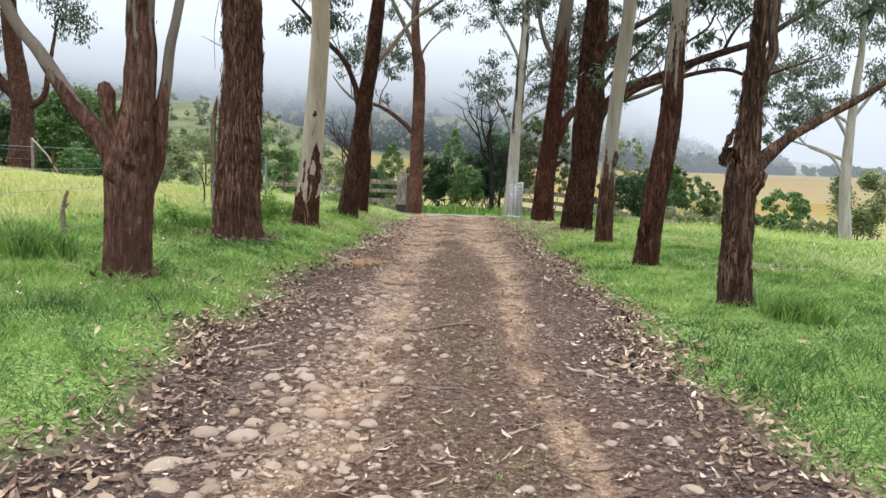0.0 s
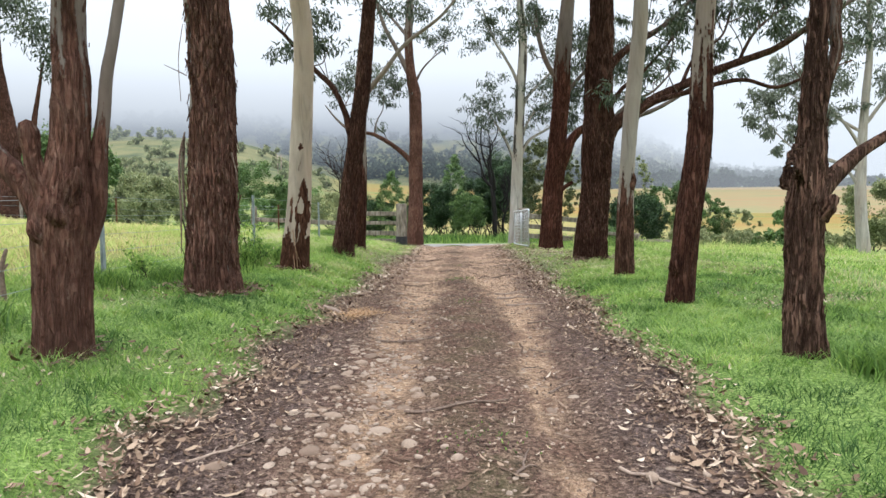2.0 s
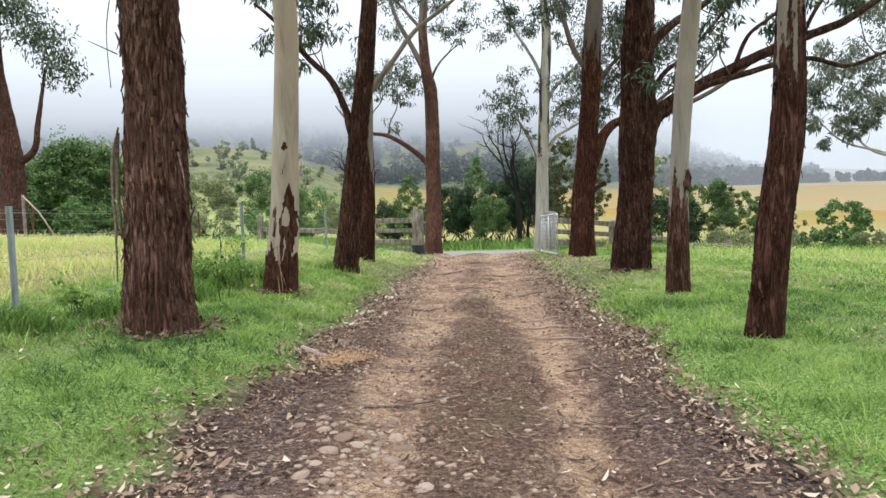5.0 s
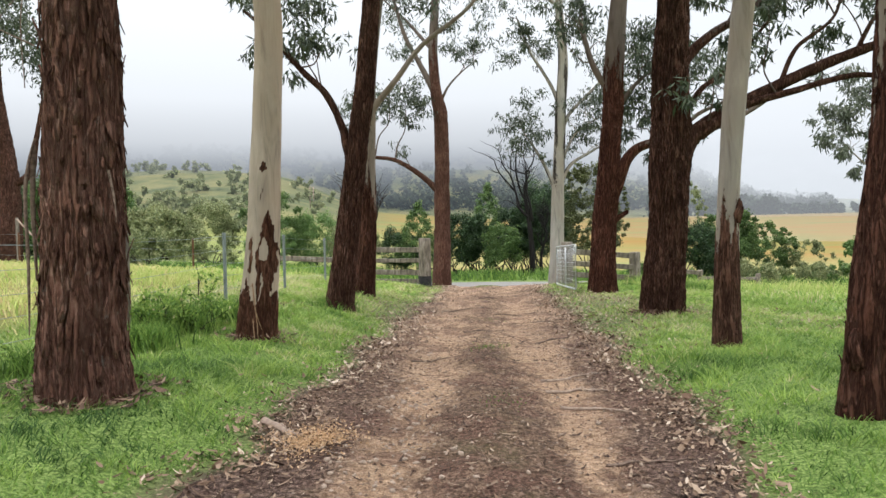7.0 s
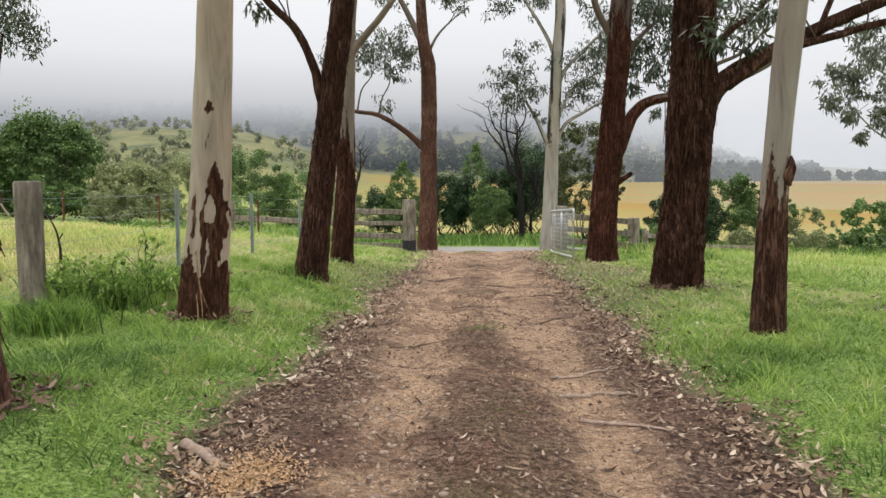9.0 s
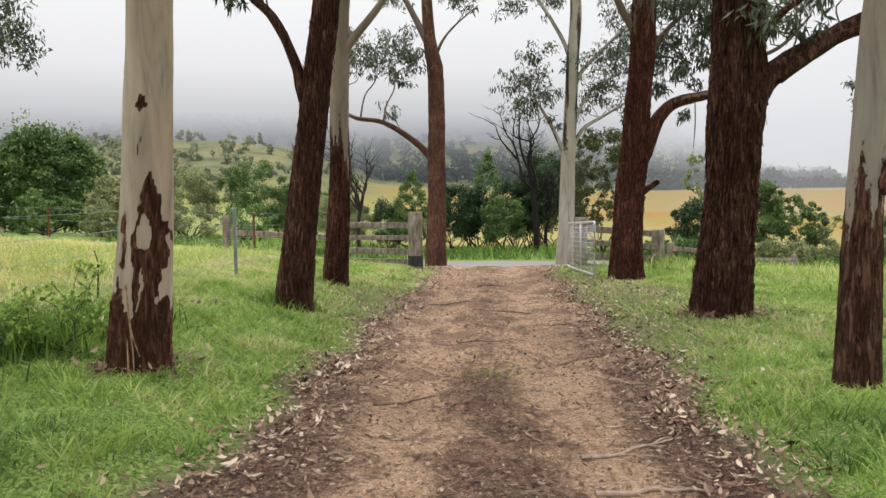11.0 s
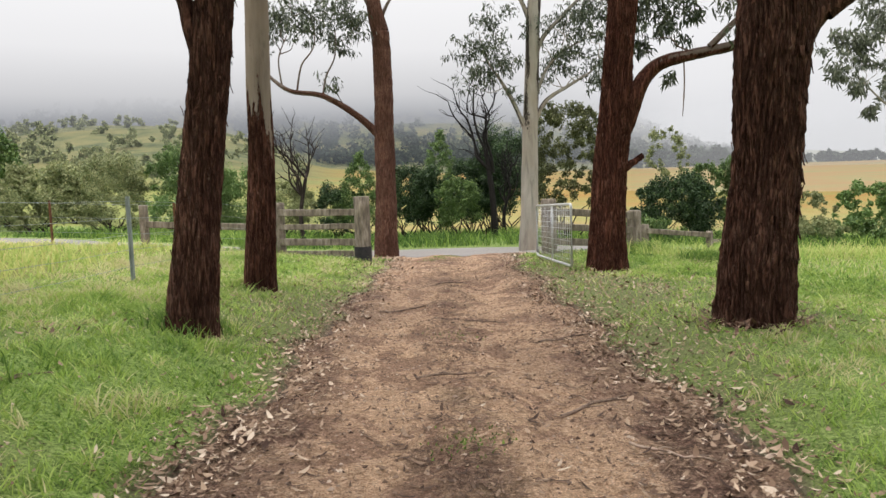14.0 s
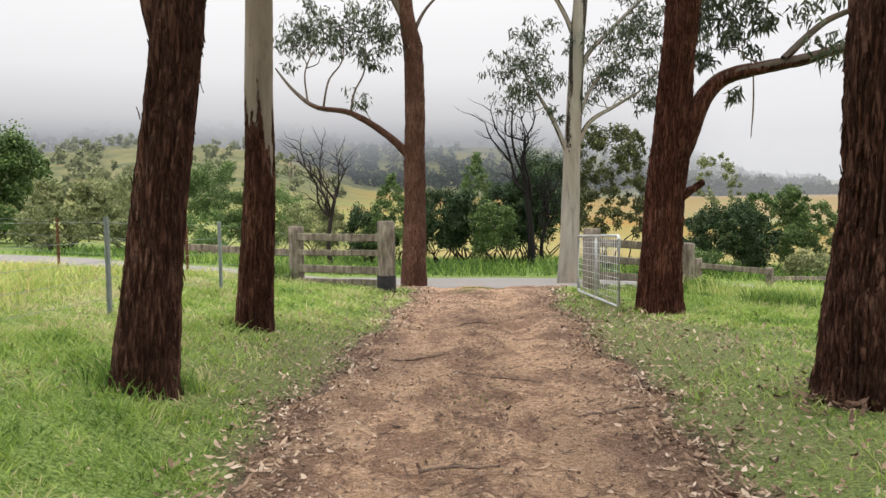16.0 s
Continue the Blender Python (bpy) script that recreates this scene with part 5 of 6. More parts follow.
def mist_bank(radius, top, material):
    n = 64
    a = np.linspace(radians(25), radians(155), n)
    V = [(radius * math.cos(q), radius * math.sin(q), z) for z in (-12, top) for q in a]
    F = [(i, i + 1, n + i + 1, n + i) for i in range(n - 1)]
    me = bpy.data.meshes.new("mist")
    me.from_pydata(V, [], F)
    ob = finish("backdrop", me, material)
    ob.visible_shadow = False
    return tagged(ob, "glowing sheet painted as low grey cloud and haze over the hills", "mist", kind="structure")


# See-through glowing sheets; the nearest two only add haze over paddocks and slopes
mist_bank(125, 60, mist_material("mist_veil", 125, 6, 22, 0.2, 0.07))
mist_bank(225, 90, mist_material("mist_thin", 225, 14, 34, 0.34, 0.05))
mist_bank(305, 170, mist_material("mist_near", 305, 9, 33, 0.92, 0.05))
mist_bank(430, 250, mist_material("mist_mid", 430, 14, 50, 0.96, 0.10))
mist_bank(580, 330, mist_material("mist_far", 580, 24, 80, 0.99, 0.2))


# ---------- fences and gate ----------
def box_bm(size, bevel=0.012, cuts=0, jitter=0.0, seed=0):
    bm = bmesh.new()
    bmesh.ops.create_cube(bm, size=1)
    bmesh.ops.scale(bm, vec=size, verts=bm.verts)
    if cuts:
        long = max(range(3), key=lambda i: size[i])
        ed = [e for e in bm.edges if abs((e.verts[0].co - e.verts[1].co)[long]) > size[long] * 0.9]
        bmesh.ops.subdivide_edges(bm, edges=ed, cuts=cuts)
        r = random.Random(seed)
        for v in bm.verts:
            v.co += Vector([r.uniform(-jitter, jitter) for _ in range(3)])
    bmesh.ops.bevel(bm, geom=list(bm.edges), offset=bevel, segments=1, affect="EDGES", clamp_overlap=True)
    return bm


def round_post(bm_r, h, seed, sides=20):
    """Split timber post, uneven, with a worn top."""
    r = random.Random(seed)
    bm = bmesh.new()
    rings = []
    for k in range(9):
        z = -0.2 + (h + 0.2) * k / 8
        rings.append([bm.verts.new((bm_r * (1 + 0.05 * math.sin(3 * a + seed) + r.uniform(-0.02, 0.02)) * math.cos(a), bm_r * (1 + 0.05 * math.sin(2 * a + seed)) * math.sin(a), z)) for a in [2 * math.pi * j / sides for j in range(sides)]])
    inner = [bm.verts.new((v.co.x * 0.85, v.co.y * 0.85, h + 0.018)) for v in rings[-1]]
    rings.append(inner)
    for p, q in zip(rings, rings[1:]):
        for j in range(sides):
            bm.faces.new((p[j], p[(j + 1) % sides], q[(j + 1) % sides], q[j]))
    bm.faces.new(inner)
    return bm


def between(ob, a, b):
    """Lays ob, whose length is along x and centred, from a to b."""
    a, b = Vector(a), Vector(b)
    ob.matrix_local = Matrix.Translation((a + b) / 2) @ (b - a).to_track_quat("X", "Z").to_matrix().to_4x4()


def post_at(parent, x, y, top, r, seed, label=""):
    z = float(height(x, y))
    p = part("post", round_post(r, top - z, seed), TIMBER, parent, label)
    p.location = Vector((x, y, z)) - parent.location
    return p


def rail(parent, a, b, hgt, thick, seed):
    L = (Vector(b) - Vector(a)).length
    ob = part("rail", box_bm((L, thick, hgt), 0.01, 7, 0.006, seed), TIMBER, parent, smooth=False)
    off = parent.location
    between(ob, Vector(a) - off, Vector(b) - off)
    return ob


def timber_fence(label, x, y):
    return thing("timber_fence", (x, y, float(height(x, y))), label, "fence")


left_fence = timber_fence("weathered grey four-rail timber fence panel beside the driveway", -1.6, 27)
gp = post_at(left_fence, -1.6, 27, 1.2, 0.185, 1, "tall grey timber gate post")
band = bmesh.new()
bmesh.ops.create_cone(band, cap_ends=False, segments=24, radius1=0.205, radius2=0.203, depth=0.42)
bo = part("band", band, BLACK_BAND, gp, "black tar band at the post's foot")
bo.location = (0, 0, 0.14)
post_at(left_fence, -3.66, 27.6, 1.1, 0.165, 2)
for k, (zt, hh) in enumerate([(0.88, 0.16), (0.54, 0.13), (0.19, 0.16), (-0.09, 0.14)]):
    rail(left_fence, (-3.6, 27.45, zt), (-1.72, 26.95, zt - 0.02 + 0.02 * (k % 2)), hh, 0.06, 10 + k)
rail(left_fence, (-7.2, 28.5, 0.66), (-3.7, 27.65, 0.52), 0.16, 0.05, 20)
post_at(left_fence, -7.2, 28.55, 1.12, 0.11, 3)

right_fence = timber_fence("weathered grey four-rail timber fence by the open gate", 2.65, 26.5)
post_at(right_fence, 2.65, 26.5, 1.02, 0.17, 4)
post_at(right_fence, 4.77, 27.2, 0.66, 0.165, 5)
for k, (z0, hh) in enumerate([(0.72, 0.16), (0.38, 0.15), (0.05, 0.16), (-0.24, 0.14)]):
    rail(right_fence, (2.7, 26.45, z0 + 0.04), (4.75, 27.1, z0 - 0.16), hh, 0.06, 30 + k)
low_fence = timber_fence("low single-rail timber fence running away from the gate", 5.55, 29)
post_at(low_fence, 5.5, 28.8, 0.2, 0.1, 6)
post_at(low_fence, 7.24, 29, -0.04, 0.09, 7)
post_at(low_fence, 9.6, 30.4, -0.3, 0.08, 8)
rail(low_fence, (5.5, 28.7, 0.06), (7.24, 28.9, -0.12), 0.13, 0.07, 41)
rail(low_fence, (7.3, 28.95, -0.28), (9.6, 30.35, -0.45), 0.10, 0.05, 42)


def tube_bm(pts, r, sides=8):
    """A bent pipe through a few places."""
    bm = bmesh.new()
    rings = []
    for i, p in enumerate(pts):
        p = Vector(p)
        d = (Vector(pts[min(i + 1, len(pts) - 1)]) - Vector(pts[max(i - 1, 0)])).normalized()
        q = d.to_track_quat("Z", "Y")
        rings.append([bm.verts.new(p + q @ Vector((r * math.cos(a), r * math.sin(a), 0))) for a in [2 * math.pi * j / sides for j in range(sides)]])
    for p, q in zip(rings, rings[1:]):
        for j in range(sides):
            bm.faces.new((p[j], p[(j + 1) % sides], q[(j + 1) % sides], q[j]))
    bm.faces.new(rings[0][::-1])
    bm.faces.new(rings[-1])
    return bm


gate = thing("farm_gate", (2.27, 25.75, float(height(2.27, 25.75))), "open galvanised steel farm gate with wire mesh", "gate")
G0, G1 = Vector((2.27, 25.75, -0.14)), Vector((2.38, 22.45, 0.02))
GH = 1.06


def on_gate(s, h):
    return G0.lerp(G1, s) + Vector((0, 0, h)) - gate.location


def gate_bar(name, s0, h0, s1, h1, r):
    return part(name, tube_bm([on_gate(s0, h0), on_gate((s0 + s1) / 2, (h0 + h1) / 2), on_gate(s1, h1)], r, 8 if r > 0.01 else 5), GALV, gate)


ring = [on_gate(s, h) for s, h in [(0.0, 0.05), (0.0, GH - 0.06), (0.008, GH - 0.02), (0.02, GH), (0.5, GH), (0.98, GH), (0.992, GH - 0.02), (1, GH - 0.06), (1, 0.06), (0.992, 0.02), (0.98, 0), (0.02, 0), (0.008, 0.02), (0, 0.05)]]
part("frame", tube_bm(ring, 0.024, 10), GALV, gate)
gate_bar("upright", 0.5, 0, 0.5, GH, 0.018)
for k in range(1, 10):
    gate_bar("wire", 0, GH * k / 10, 1, GH * k / 10, 0.0045)
for k in range(1, 22):
    if k != 11:
        gate_bar("wire", k / 22, 0, k / 22, GH, 0.004)

wire_fence = thing("wire_fence", (-4.0, 13.0, float(height(-4, 13))), "plain wire fence on steel posts with one old timber post", "fence")
FP = [(-4.2, -3.4), (-4.15, -0.1), (-4.12, 3.2), (-4.08, 6.5), (-4.05, 9.8), (-4.02, 13.0), (-4.04, 16.5), (-3.95, 19.75), (-3.85, 23.2), (-3.7, 27.3)]


def star_post(h):
    bm = bmesh.new()
    for k in range(3):
        a = k * 2.094
        m = pose(0, 0, h / 2 - 0.1, 0, 0, math.degrees(a)) @ Matrix.Translation((0.016, 0, 0))
        bmesh.ops.create_cube(bm, size=1, matrix=m @ Matrix.Diagonal((0.032, 0.007, h + 0.2, 1)))
    return bm


for k, (x, y) in enumerate(FP[:-1]):
    z = float(height(x, y))
    if k == 5:
        post_at(wire_fence, x, y, 1.66, 0.118, 9, "thick grey weathered timber post")
    else:
        p = part("post", star_post(1.12), STEEL_POST, wire_fence, smooth=False)
        p.location = Vector((x, y, z)) - wire_fence.location
for hgt in (0.2, 0.42, 0.62, 0.84, 1.06):
    for (x0, y0), (x1, y1) in zip(FP, FP[1:]):
        a = Vector((x0, y0, float(height(x0, y0)) + hgt)) - wire_fence.location
        b = Vector((x1, y1, float(height(x1, y1)) + hgt)) - wire_fence.location
        c = (a + b) / 2 - Vector((0, 0, 0.012))
        part("wire", tube_bm([a, c, b], 0.0028, 5), STEEL_POST, wire_fence)

far_fence = thing("wire_fence", (-9, 28, float(height(-9, 28))), "old wire fence on thin rusty posts along the road", "fence")
fx = [-30 + 3.0 * k for k in range(9)]
for x in fx:
    y = 27.3 - 0.08 * (x + 6)
    p = part("post", star_post(1.15), RUST, far_fence, smooth=False)
    p.location = Vector((x, y, float(height(x, y)))) - far_fence.location
for hgt in (0.4, 0.75, 1.08):
    for x0, x1 in zip(fx, fx[1:]):
        y0, y1 = 27.3 - 0.08 * (x0 + 6), 27.3 - 0.08 * (x1 + 6)
        a = Vector((x0, y0, float(height(x0, y0)) + hgt)) - far_fence.location
        b = Vector((x1, y1, float(height(x1, y1)) + hgt)) - far_fence.location
        part("wire", tube_bm([a, (a + b) / 2, b], 0.0035, 4), STEEL_POST, far_fence)


# pale pole leaning on an old post near the lone gum
stay = thing("fence_stay", (-20.25, 36, float(height(-20.25, 36))), "white pole leaning against a short old fence post", "pole")
part("post", round_post(0.07, 2.25 - stay.location.z, 17, 12), TIMBER, stay)
part("pole", tube_bm([Vector((-20.2, 35.9, 2.2)) - stay.location, Vector((-19.5, 35.9, 1.45)) - stay.location, Vector((-18.75, 35.9, float(height(-18.75, 35.9)) - 0.02)) - stay.location], 0.038, 8), STICK_PALE, stay)

# twin power poles on the hill pasture
for x in (-36.35, -35.63):
    z = float(height(x, 160)) - 0.2
    pole = thing("power_pole", (x, 160, z), "tall thin pale power pole on the hillside", "pole", "power poles on the hill")
    part("shaft", tube_bm([(0, 0, 0), (0, 0, 2.5), (0, 0, 10.0 - z)], 0.085, 8), STICK_PALE, pole)
    part("crossarm", tube_bm([(-0.3, 0, 9.7 - z), (0, 0, 9.7 - z), (0.3, 0, 9.7 - z)], 0.035, 6), STICK_PALE, pole)


# ---------- grass ----------
def tuft_of(x, y, cell):
    """Which tuft each blade belongs to: the way out from its middle, how far out it stands, and the tuft's own number from 0 to 1."""
    gx0 = x + 0.35 * cell * np.sin(y / cell * 1.9)
    gy0 = y + 0.35 * cell * np.sin(x / cell * 1.7 + 1.0)
    ix, iy = np.floor(gx0 / cell), np.floor(gy0 / cell)
    h1 = np.abs(np.sin(ix * 12.9898 + iy * 78.233) * 43758.5453) % 1.0
    h2 = np.abs(np.sin(ix * 39.346 + iy * 11.135) * 24634.6345) % 1.0
    dx, dy = gx0 / cell - ix - 0.3 - 0.4 * h1, gy0 / cell - iy - 0.3 - 0.4 * h2
    return np.arctan2(dy, dx), np.clip(np.hypot(dx, dy) * 1.6, 0, 1), (h1 + 3 * h2) % 1.0


def blades(name, label, rng, x, y, h, w, material, tint, lean=0.5, lift=None, tufts=0.0):
    """One mesh of bent, tapered blades, leaning outwards in tufts of that size where one is given."""
    n = len(x)
    z = (lift or ground_z)(x, y) - 0.01
    a = rng.random(n) * 6.283
    face = rng.random(n) * 6.283
    if tufts:
        out, far_out, own = tuft_of(x, y, tufts)
        a = np.where(rng.random(n) < 0.75, out + rng.normal(0, 0.55, n), a)
        h = h * (0.75 + 0.6 * own) * (1.2 - 0.55 * far_out)
        # Tuft rims get a darker tint, painted shade for the gaps between tufts
        tint = tint + 0.30 * (own - 0.5) + 0.10 * (0.5 - far_out)
    l = h * lean * (0.3 + rng.random(n))
    P = np.stack([x, y, z], 1)
    side = np.stack([np.cos(face) * w, np.sin(face) * w, np.zeros(n)], 1)
    bend = np.stack([np.cos(a) * l, np.sin(a) * l, np.zeros(n)], 1)
    up = np.stack([np.zeros(n), np.zeros(n), h], 1)
    mid_p = P + up * 0.6 + bend * 0.35
    V = np.stack([P - side, P + side, mid_p + side * 0.7, mid_p - side * 0.7, P + up * 0.97 + bend], 1).reshape(-1, 3)
    b = np.arange(n)[:, None] * 5
    tris = np.concatenate([b + np.array([0, 1, 2]), b + np.array([0, 2, 3]), b + np.array([3, 2, 4])], 1).reshape(-1, 3)
    me = raw_mesh(name, V, tris, 3)
    set_attr(me, "tint", np.repeat(np.clip(tint, 0, 1), 5))
    return tagged(finish(name, me, material, smooth=False), label, "grass", kind="stuff")


TRUNKS = np.array([(-2.98, 6.79, .25), (-2.89, 10.21, .36), (-2.53, 13.31, .26), (-2.22, 16.8, .24), (-2.28, 19.75, .21), (2.97, 7.27, .18), (2.86, 10.23, .17), (2.97, 13.46, .17), (3.04, 17, .36), (3.08, 22.8, .38), (-1.26, 30.2, .35), (2.73, 31, .32)])


def clear_of_trunks(x, y):
    ok = np.ones(len(x), bool)
    for tx0, ty0, tr0 in TRUNKS:
        ok &= np.hypot(x - tx0, y - ty0) > tr0 * 0.98
    return ok


def edge_dist(x, y):
    return np.where(y > 30.2, 1.0, np.maximum(left_edge(y) - x, x - right_edge(y)))


def bare_patch(x, y):
    """Leaf-strewn thin places in the grass."""
    s = 1.15 * np.exp(-(((x - 2.5) / 1.3) ** 2 + ((y - 20.0) / 1.9) ** 2)) + 0.9 * np.exp(-((x - 2.35) / 0.55) ** 2) * sm(13.5, 16.5, y) * (0.65 + 0.35 * wave(x, y, 1.3, 4.0)) + 0.6 * np.exp(-(((x - 3.6) / 0.7) ** 2 + ((y - 17.2) / 0.9) ** 2)) + 0.8 * np.exp(-(((x - 5.6) / 1.4) ** 2 + ((y - 15.5) / 0.9) ** 2)) + 0.8 * np.exp(-(((x - 5.2) / 1.0) ** 2 + ((y - 11) / 0.7) ** 2))
    s = s + 0.7 * np.exp(-(((x + 1.7) / 0.9) ** 2 + ((y - 19.0) / 1.8) ** 2)) + 0.35 * (wave(x, y, 1.6, 3.0) > 0.75)
    s = s + 0.75 * np.exp(-((x - 2.0) / 0.4) ** 2) * sm(12, 15, y) * (0.6 + 0.4 * wave(x, y, 2.0)) + 0.5 * np.exp(-((x + 1.5) / 0.35) ** 2) * sm(14, 18, y)
    return np.clip(s, 0, 1)


def sown(rng, n, x0, x1, y0, y1, edge=0.0, fall=1.0):
    x = rng.uniform(x0, x1, n)
    y = y0 + (y1 - y0) * rng.random(n) ** fall
    d = edge_dist(x, y) + edge
    keep = (rng.random(n) < sm(-0.02, 0.3, d)) & clear_of_trunks(x, y) & (asphalt_band(x, y) < 0.05)
    keep &= rng.random(n) > 0.9 * bare_patch(x, y)
    keep &= rng.random(n) < sm(0, 1.2, x - x0) * sm(0, 1.2, x1 - x) + 0.02
    keep &= rng.random(n) < 0.72 + 0.28 * sm(-0.6, 0.3, wave(x, y, 7.3, 2.0) + 0.5 * wave(x, y, 19, 1.0))
    return x[keep], y[keep]


thin = np.where(GY < 28, 0.45 * bare_patch(GX, GY), 0.0)
ground.data.attributes["soil"].data.foreach_set("value", np.maximum(thin, sm(-0.22, -0.02, d_edge) * (1 - sm(29, 31, GY))).astype(np.float32))

gr = np.random.default_rng(99)
for x0, x1, words in ((-5.4, -0.2, "lush short green grass on the bank beside the driveway"), (0.6, 7.0, "short green grass with fallen leaves beside the driveway")):
    x, y = sown(gr, 205000, x0, x1, 1.6, 27.5, 0.0, 1.35)
    tall = 0.035 + 0.055 * gr.random(len(x)) ** 1.5 + 0.045 * sm(0.1, 0.9, wave(x, y, 1.3)) + 0.06 * sm(-0.1, 0.8, wave(x, y, 6.1, 2.0)) + 0.022 * wave(x, y, 15, 1.0)
    tall = np.maximum(tall * 0.85, 0.02)
    tall *= 0.45 + 0.55 * sm(0.0, 0.5, edge_dist(x, y))
    # Tint paints shade into the grass near the start, more brightness farther on
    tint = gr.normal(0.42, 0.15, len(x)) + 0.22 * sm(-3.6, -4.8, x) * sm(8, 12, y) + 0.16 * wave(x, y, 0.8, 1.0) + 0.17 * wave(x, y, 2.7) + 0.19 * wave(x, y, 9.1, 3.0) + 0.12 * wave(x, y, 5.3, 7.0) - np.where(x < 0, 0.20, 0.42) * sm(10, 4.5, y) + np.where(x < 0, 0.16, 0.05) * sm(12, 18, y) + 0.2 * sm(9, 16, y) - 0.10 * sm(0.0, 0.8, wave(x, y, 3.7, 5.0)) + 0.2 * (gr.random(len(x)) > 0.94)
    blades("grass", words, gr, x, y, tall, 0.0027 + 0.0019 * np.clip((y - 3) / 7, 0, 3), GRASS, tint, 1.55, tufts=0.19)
    x, y = sown(gr, 16000, x0, x1, -8, 1.8)
    blades("grass", words, gr, x, y, 0.04 + 0.05 * gr.random(len(x)), 0.006 + 0.003 * gr.random(len(x)), GRASS, gr.normal(0.3, 0.18, len(x)) + 0.15 * wave(x, y, 2.7), 1.4, tufts=0.25)
for x0, x1, dry in ((-17, -4.6, True), (5.2, 18, False)):
    x, y = sown(gr, 60000, x0, x1, 1, 30)
    tall = (0.09 + 0.1 * gr.random(len(x)) + 0.06 * wave(x, y, 0.9)) * (1.0 if dry else 0.6)
    tint = gr.normal(0.4, 0.25, len(x)) + 0.2 * wave(x, y, 0.5)
    blades("grass", "yellowing pasture grass beyond the wire fence" if dry else "green grass running down to the low fence", gr, x, y, tall, 0.009 + 0.005 * gr.random(len(x)), GRASS_DRY if dry else GRASS, tint + 0.12 if dry else tint + 0.34, 0.9, tufts=0.4)
x, y = sown(gr, 38000, -16, 18, 26, 40)
blades("grass", "rough grass along the road verges", gr, x, y, 0.05 + 0.10 * gr.random(len(x)), 0.01 + 0.006 * gr.random(len(x)), GRASS, gr.normal(0.3, 0.22, len(x)) + 0.15 * wave(x, y, 1.1), 0.9, tufts=0.5)

x, y = sown(gr, 45000, -15, 19, 33.5, 47)
tall = 0.14 + 0.25 * gr.random(len(x)) ** 2 + 0.12 * sm(0.1, 0.9, wave(x, y, 0.8))
blades("grass", "long rough grass and weeds beyond the road", gr, x, y, tall, 0.012 + 0.007 * gr.random(len(x)), GRASS, gr.normal(0.28, 0.25, len(x)) + 0.2 * wave(x, y, 0.4), 0.8, tufts=0.5)
x, y = sown(gr, 11000, 3.9, 15, 25.2, 29.5)
blades("grass", "long pale seeding grass along the low fence", gr, x, y, 0.12 + 0.26 * gr.random(len(x)) ** 1.3, 0.007 + 0.004 * gr.random(len(x)), GRASS_DRY, gr.normal(0.3, 0.25, len(x)) + 0.2 * wave(x, y, 0.9), 0.9, tufts=0.45)


def tussock(label, x, y, r, h, n, material=GRASS, shade=0.35, lift=None):
    q = np.random.default_rng(int(abs(x * 91 + y * 37)))
    px, py = x + q.normal(0, r * 0.45, n), y + q.normal(0, r * 0.45, n)
    ob = blades("tussock", label, q, px, py, h * (0.5 + 0.6 * q.random(n)), 0.005 + 0.004 * q.random(n), material, q.normal(shade, 0.2, n), 0.75, lift)
    return tagged(ob, label, "grass tuft", "grass tufts", "stuff")


for x, y, r, h, n in [(-3.7, 13.6, 0.45, 0.4, 1400), (-3.3, 14.6, 0.4, 0.35, 1100), (-3.5, 12.4, 0.35, 0.3, 900), (-4.0, 9.7, 0.3, 0.28, 600), (-3.6, 10.9, 0.35, 0.25, 800), (3.3, 6.7, 0.3, 0.22, 900), (-2.3, 16.9, 0.35, 0.2, 900), (-4.1, 27.3, 0.4, 0.45, 700), (-4.1, 7.2, 0.4, 0.3, 900), (4.9, 26.9, 0.5, 0.35, 800), (5.4, 24.0, 0.6, 0.3, 900)]:
    tussock("clump of longer dark green grass", x, y, r, h, n)


for x, y, r, n in [(0.3, 28.4, 0.5, 500), (0.1, 27.2, 0.4, 260), (0.22, 14.3, 0.3, 150), (0.3, 11.2, 0.3, 60), (0.15, 5.6, 0.4, 80), (0.3, 3.3, 0.35, 120), (0.2, 17.6, 0.4, 50)]:
    tussock("thin tuft of short grass on the driveway's crown", x, y, r, 0.032, n, GRASS, 0.30, track_z)


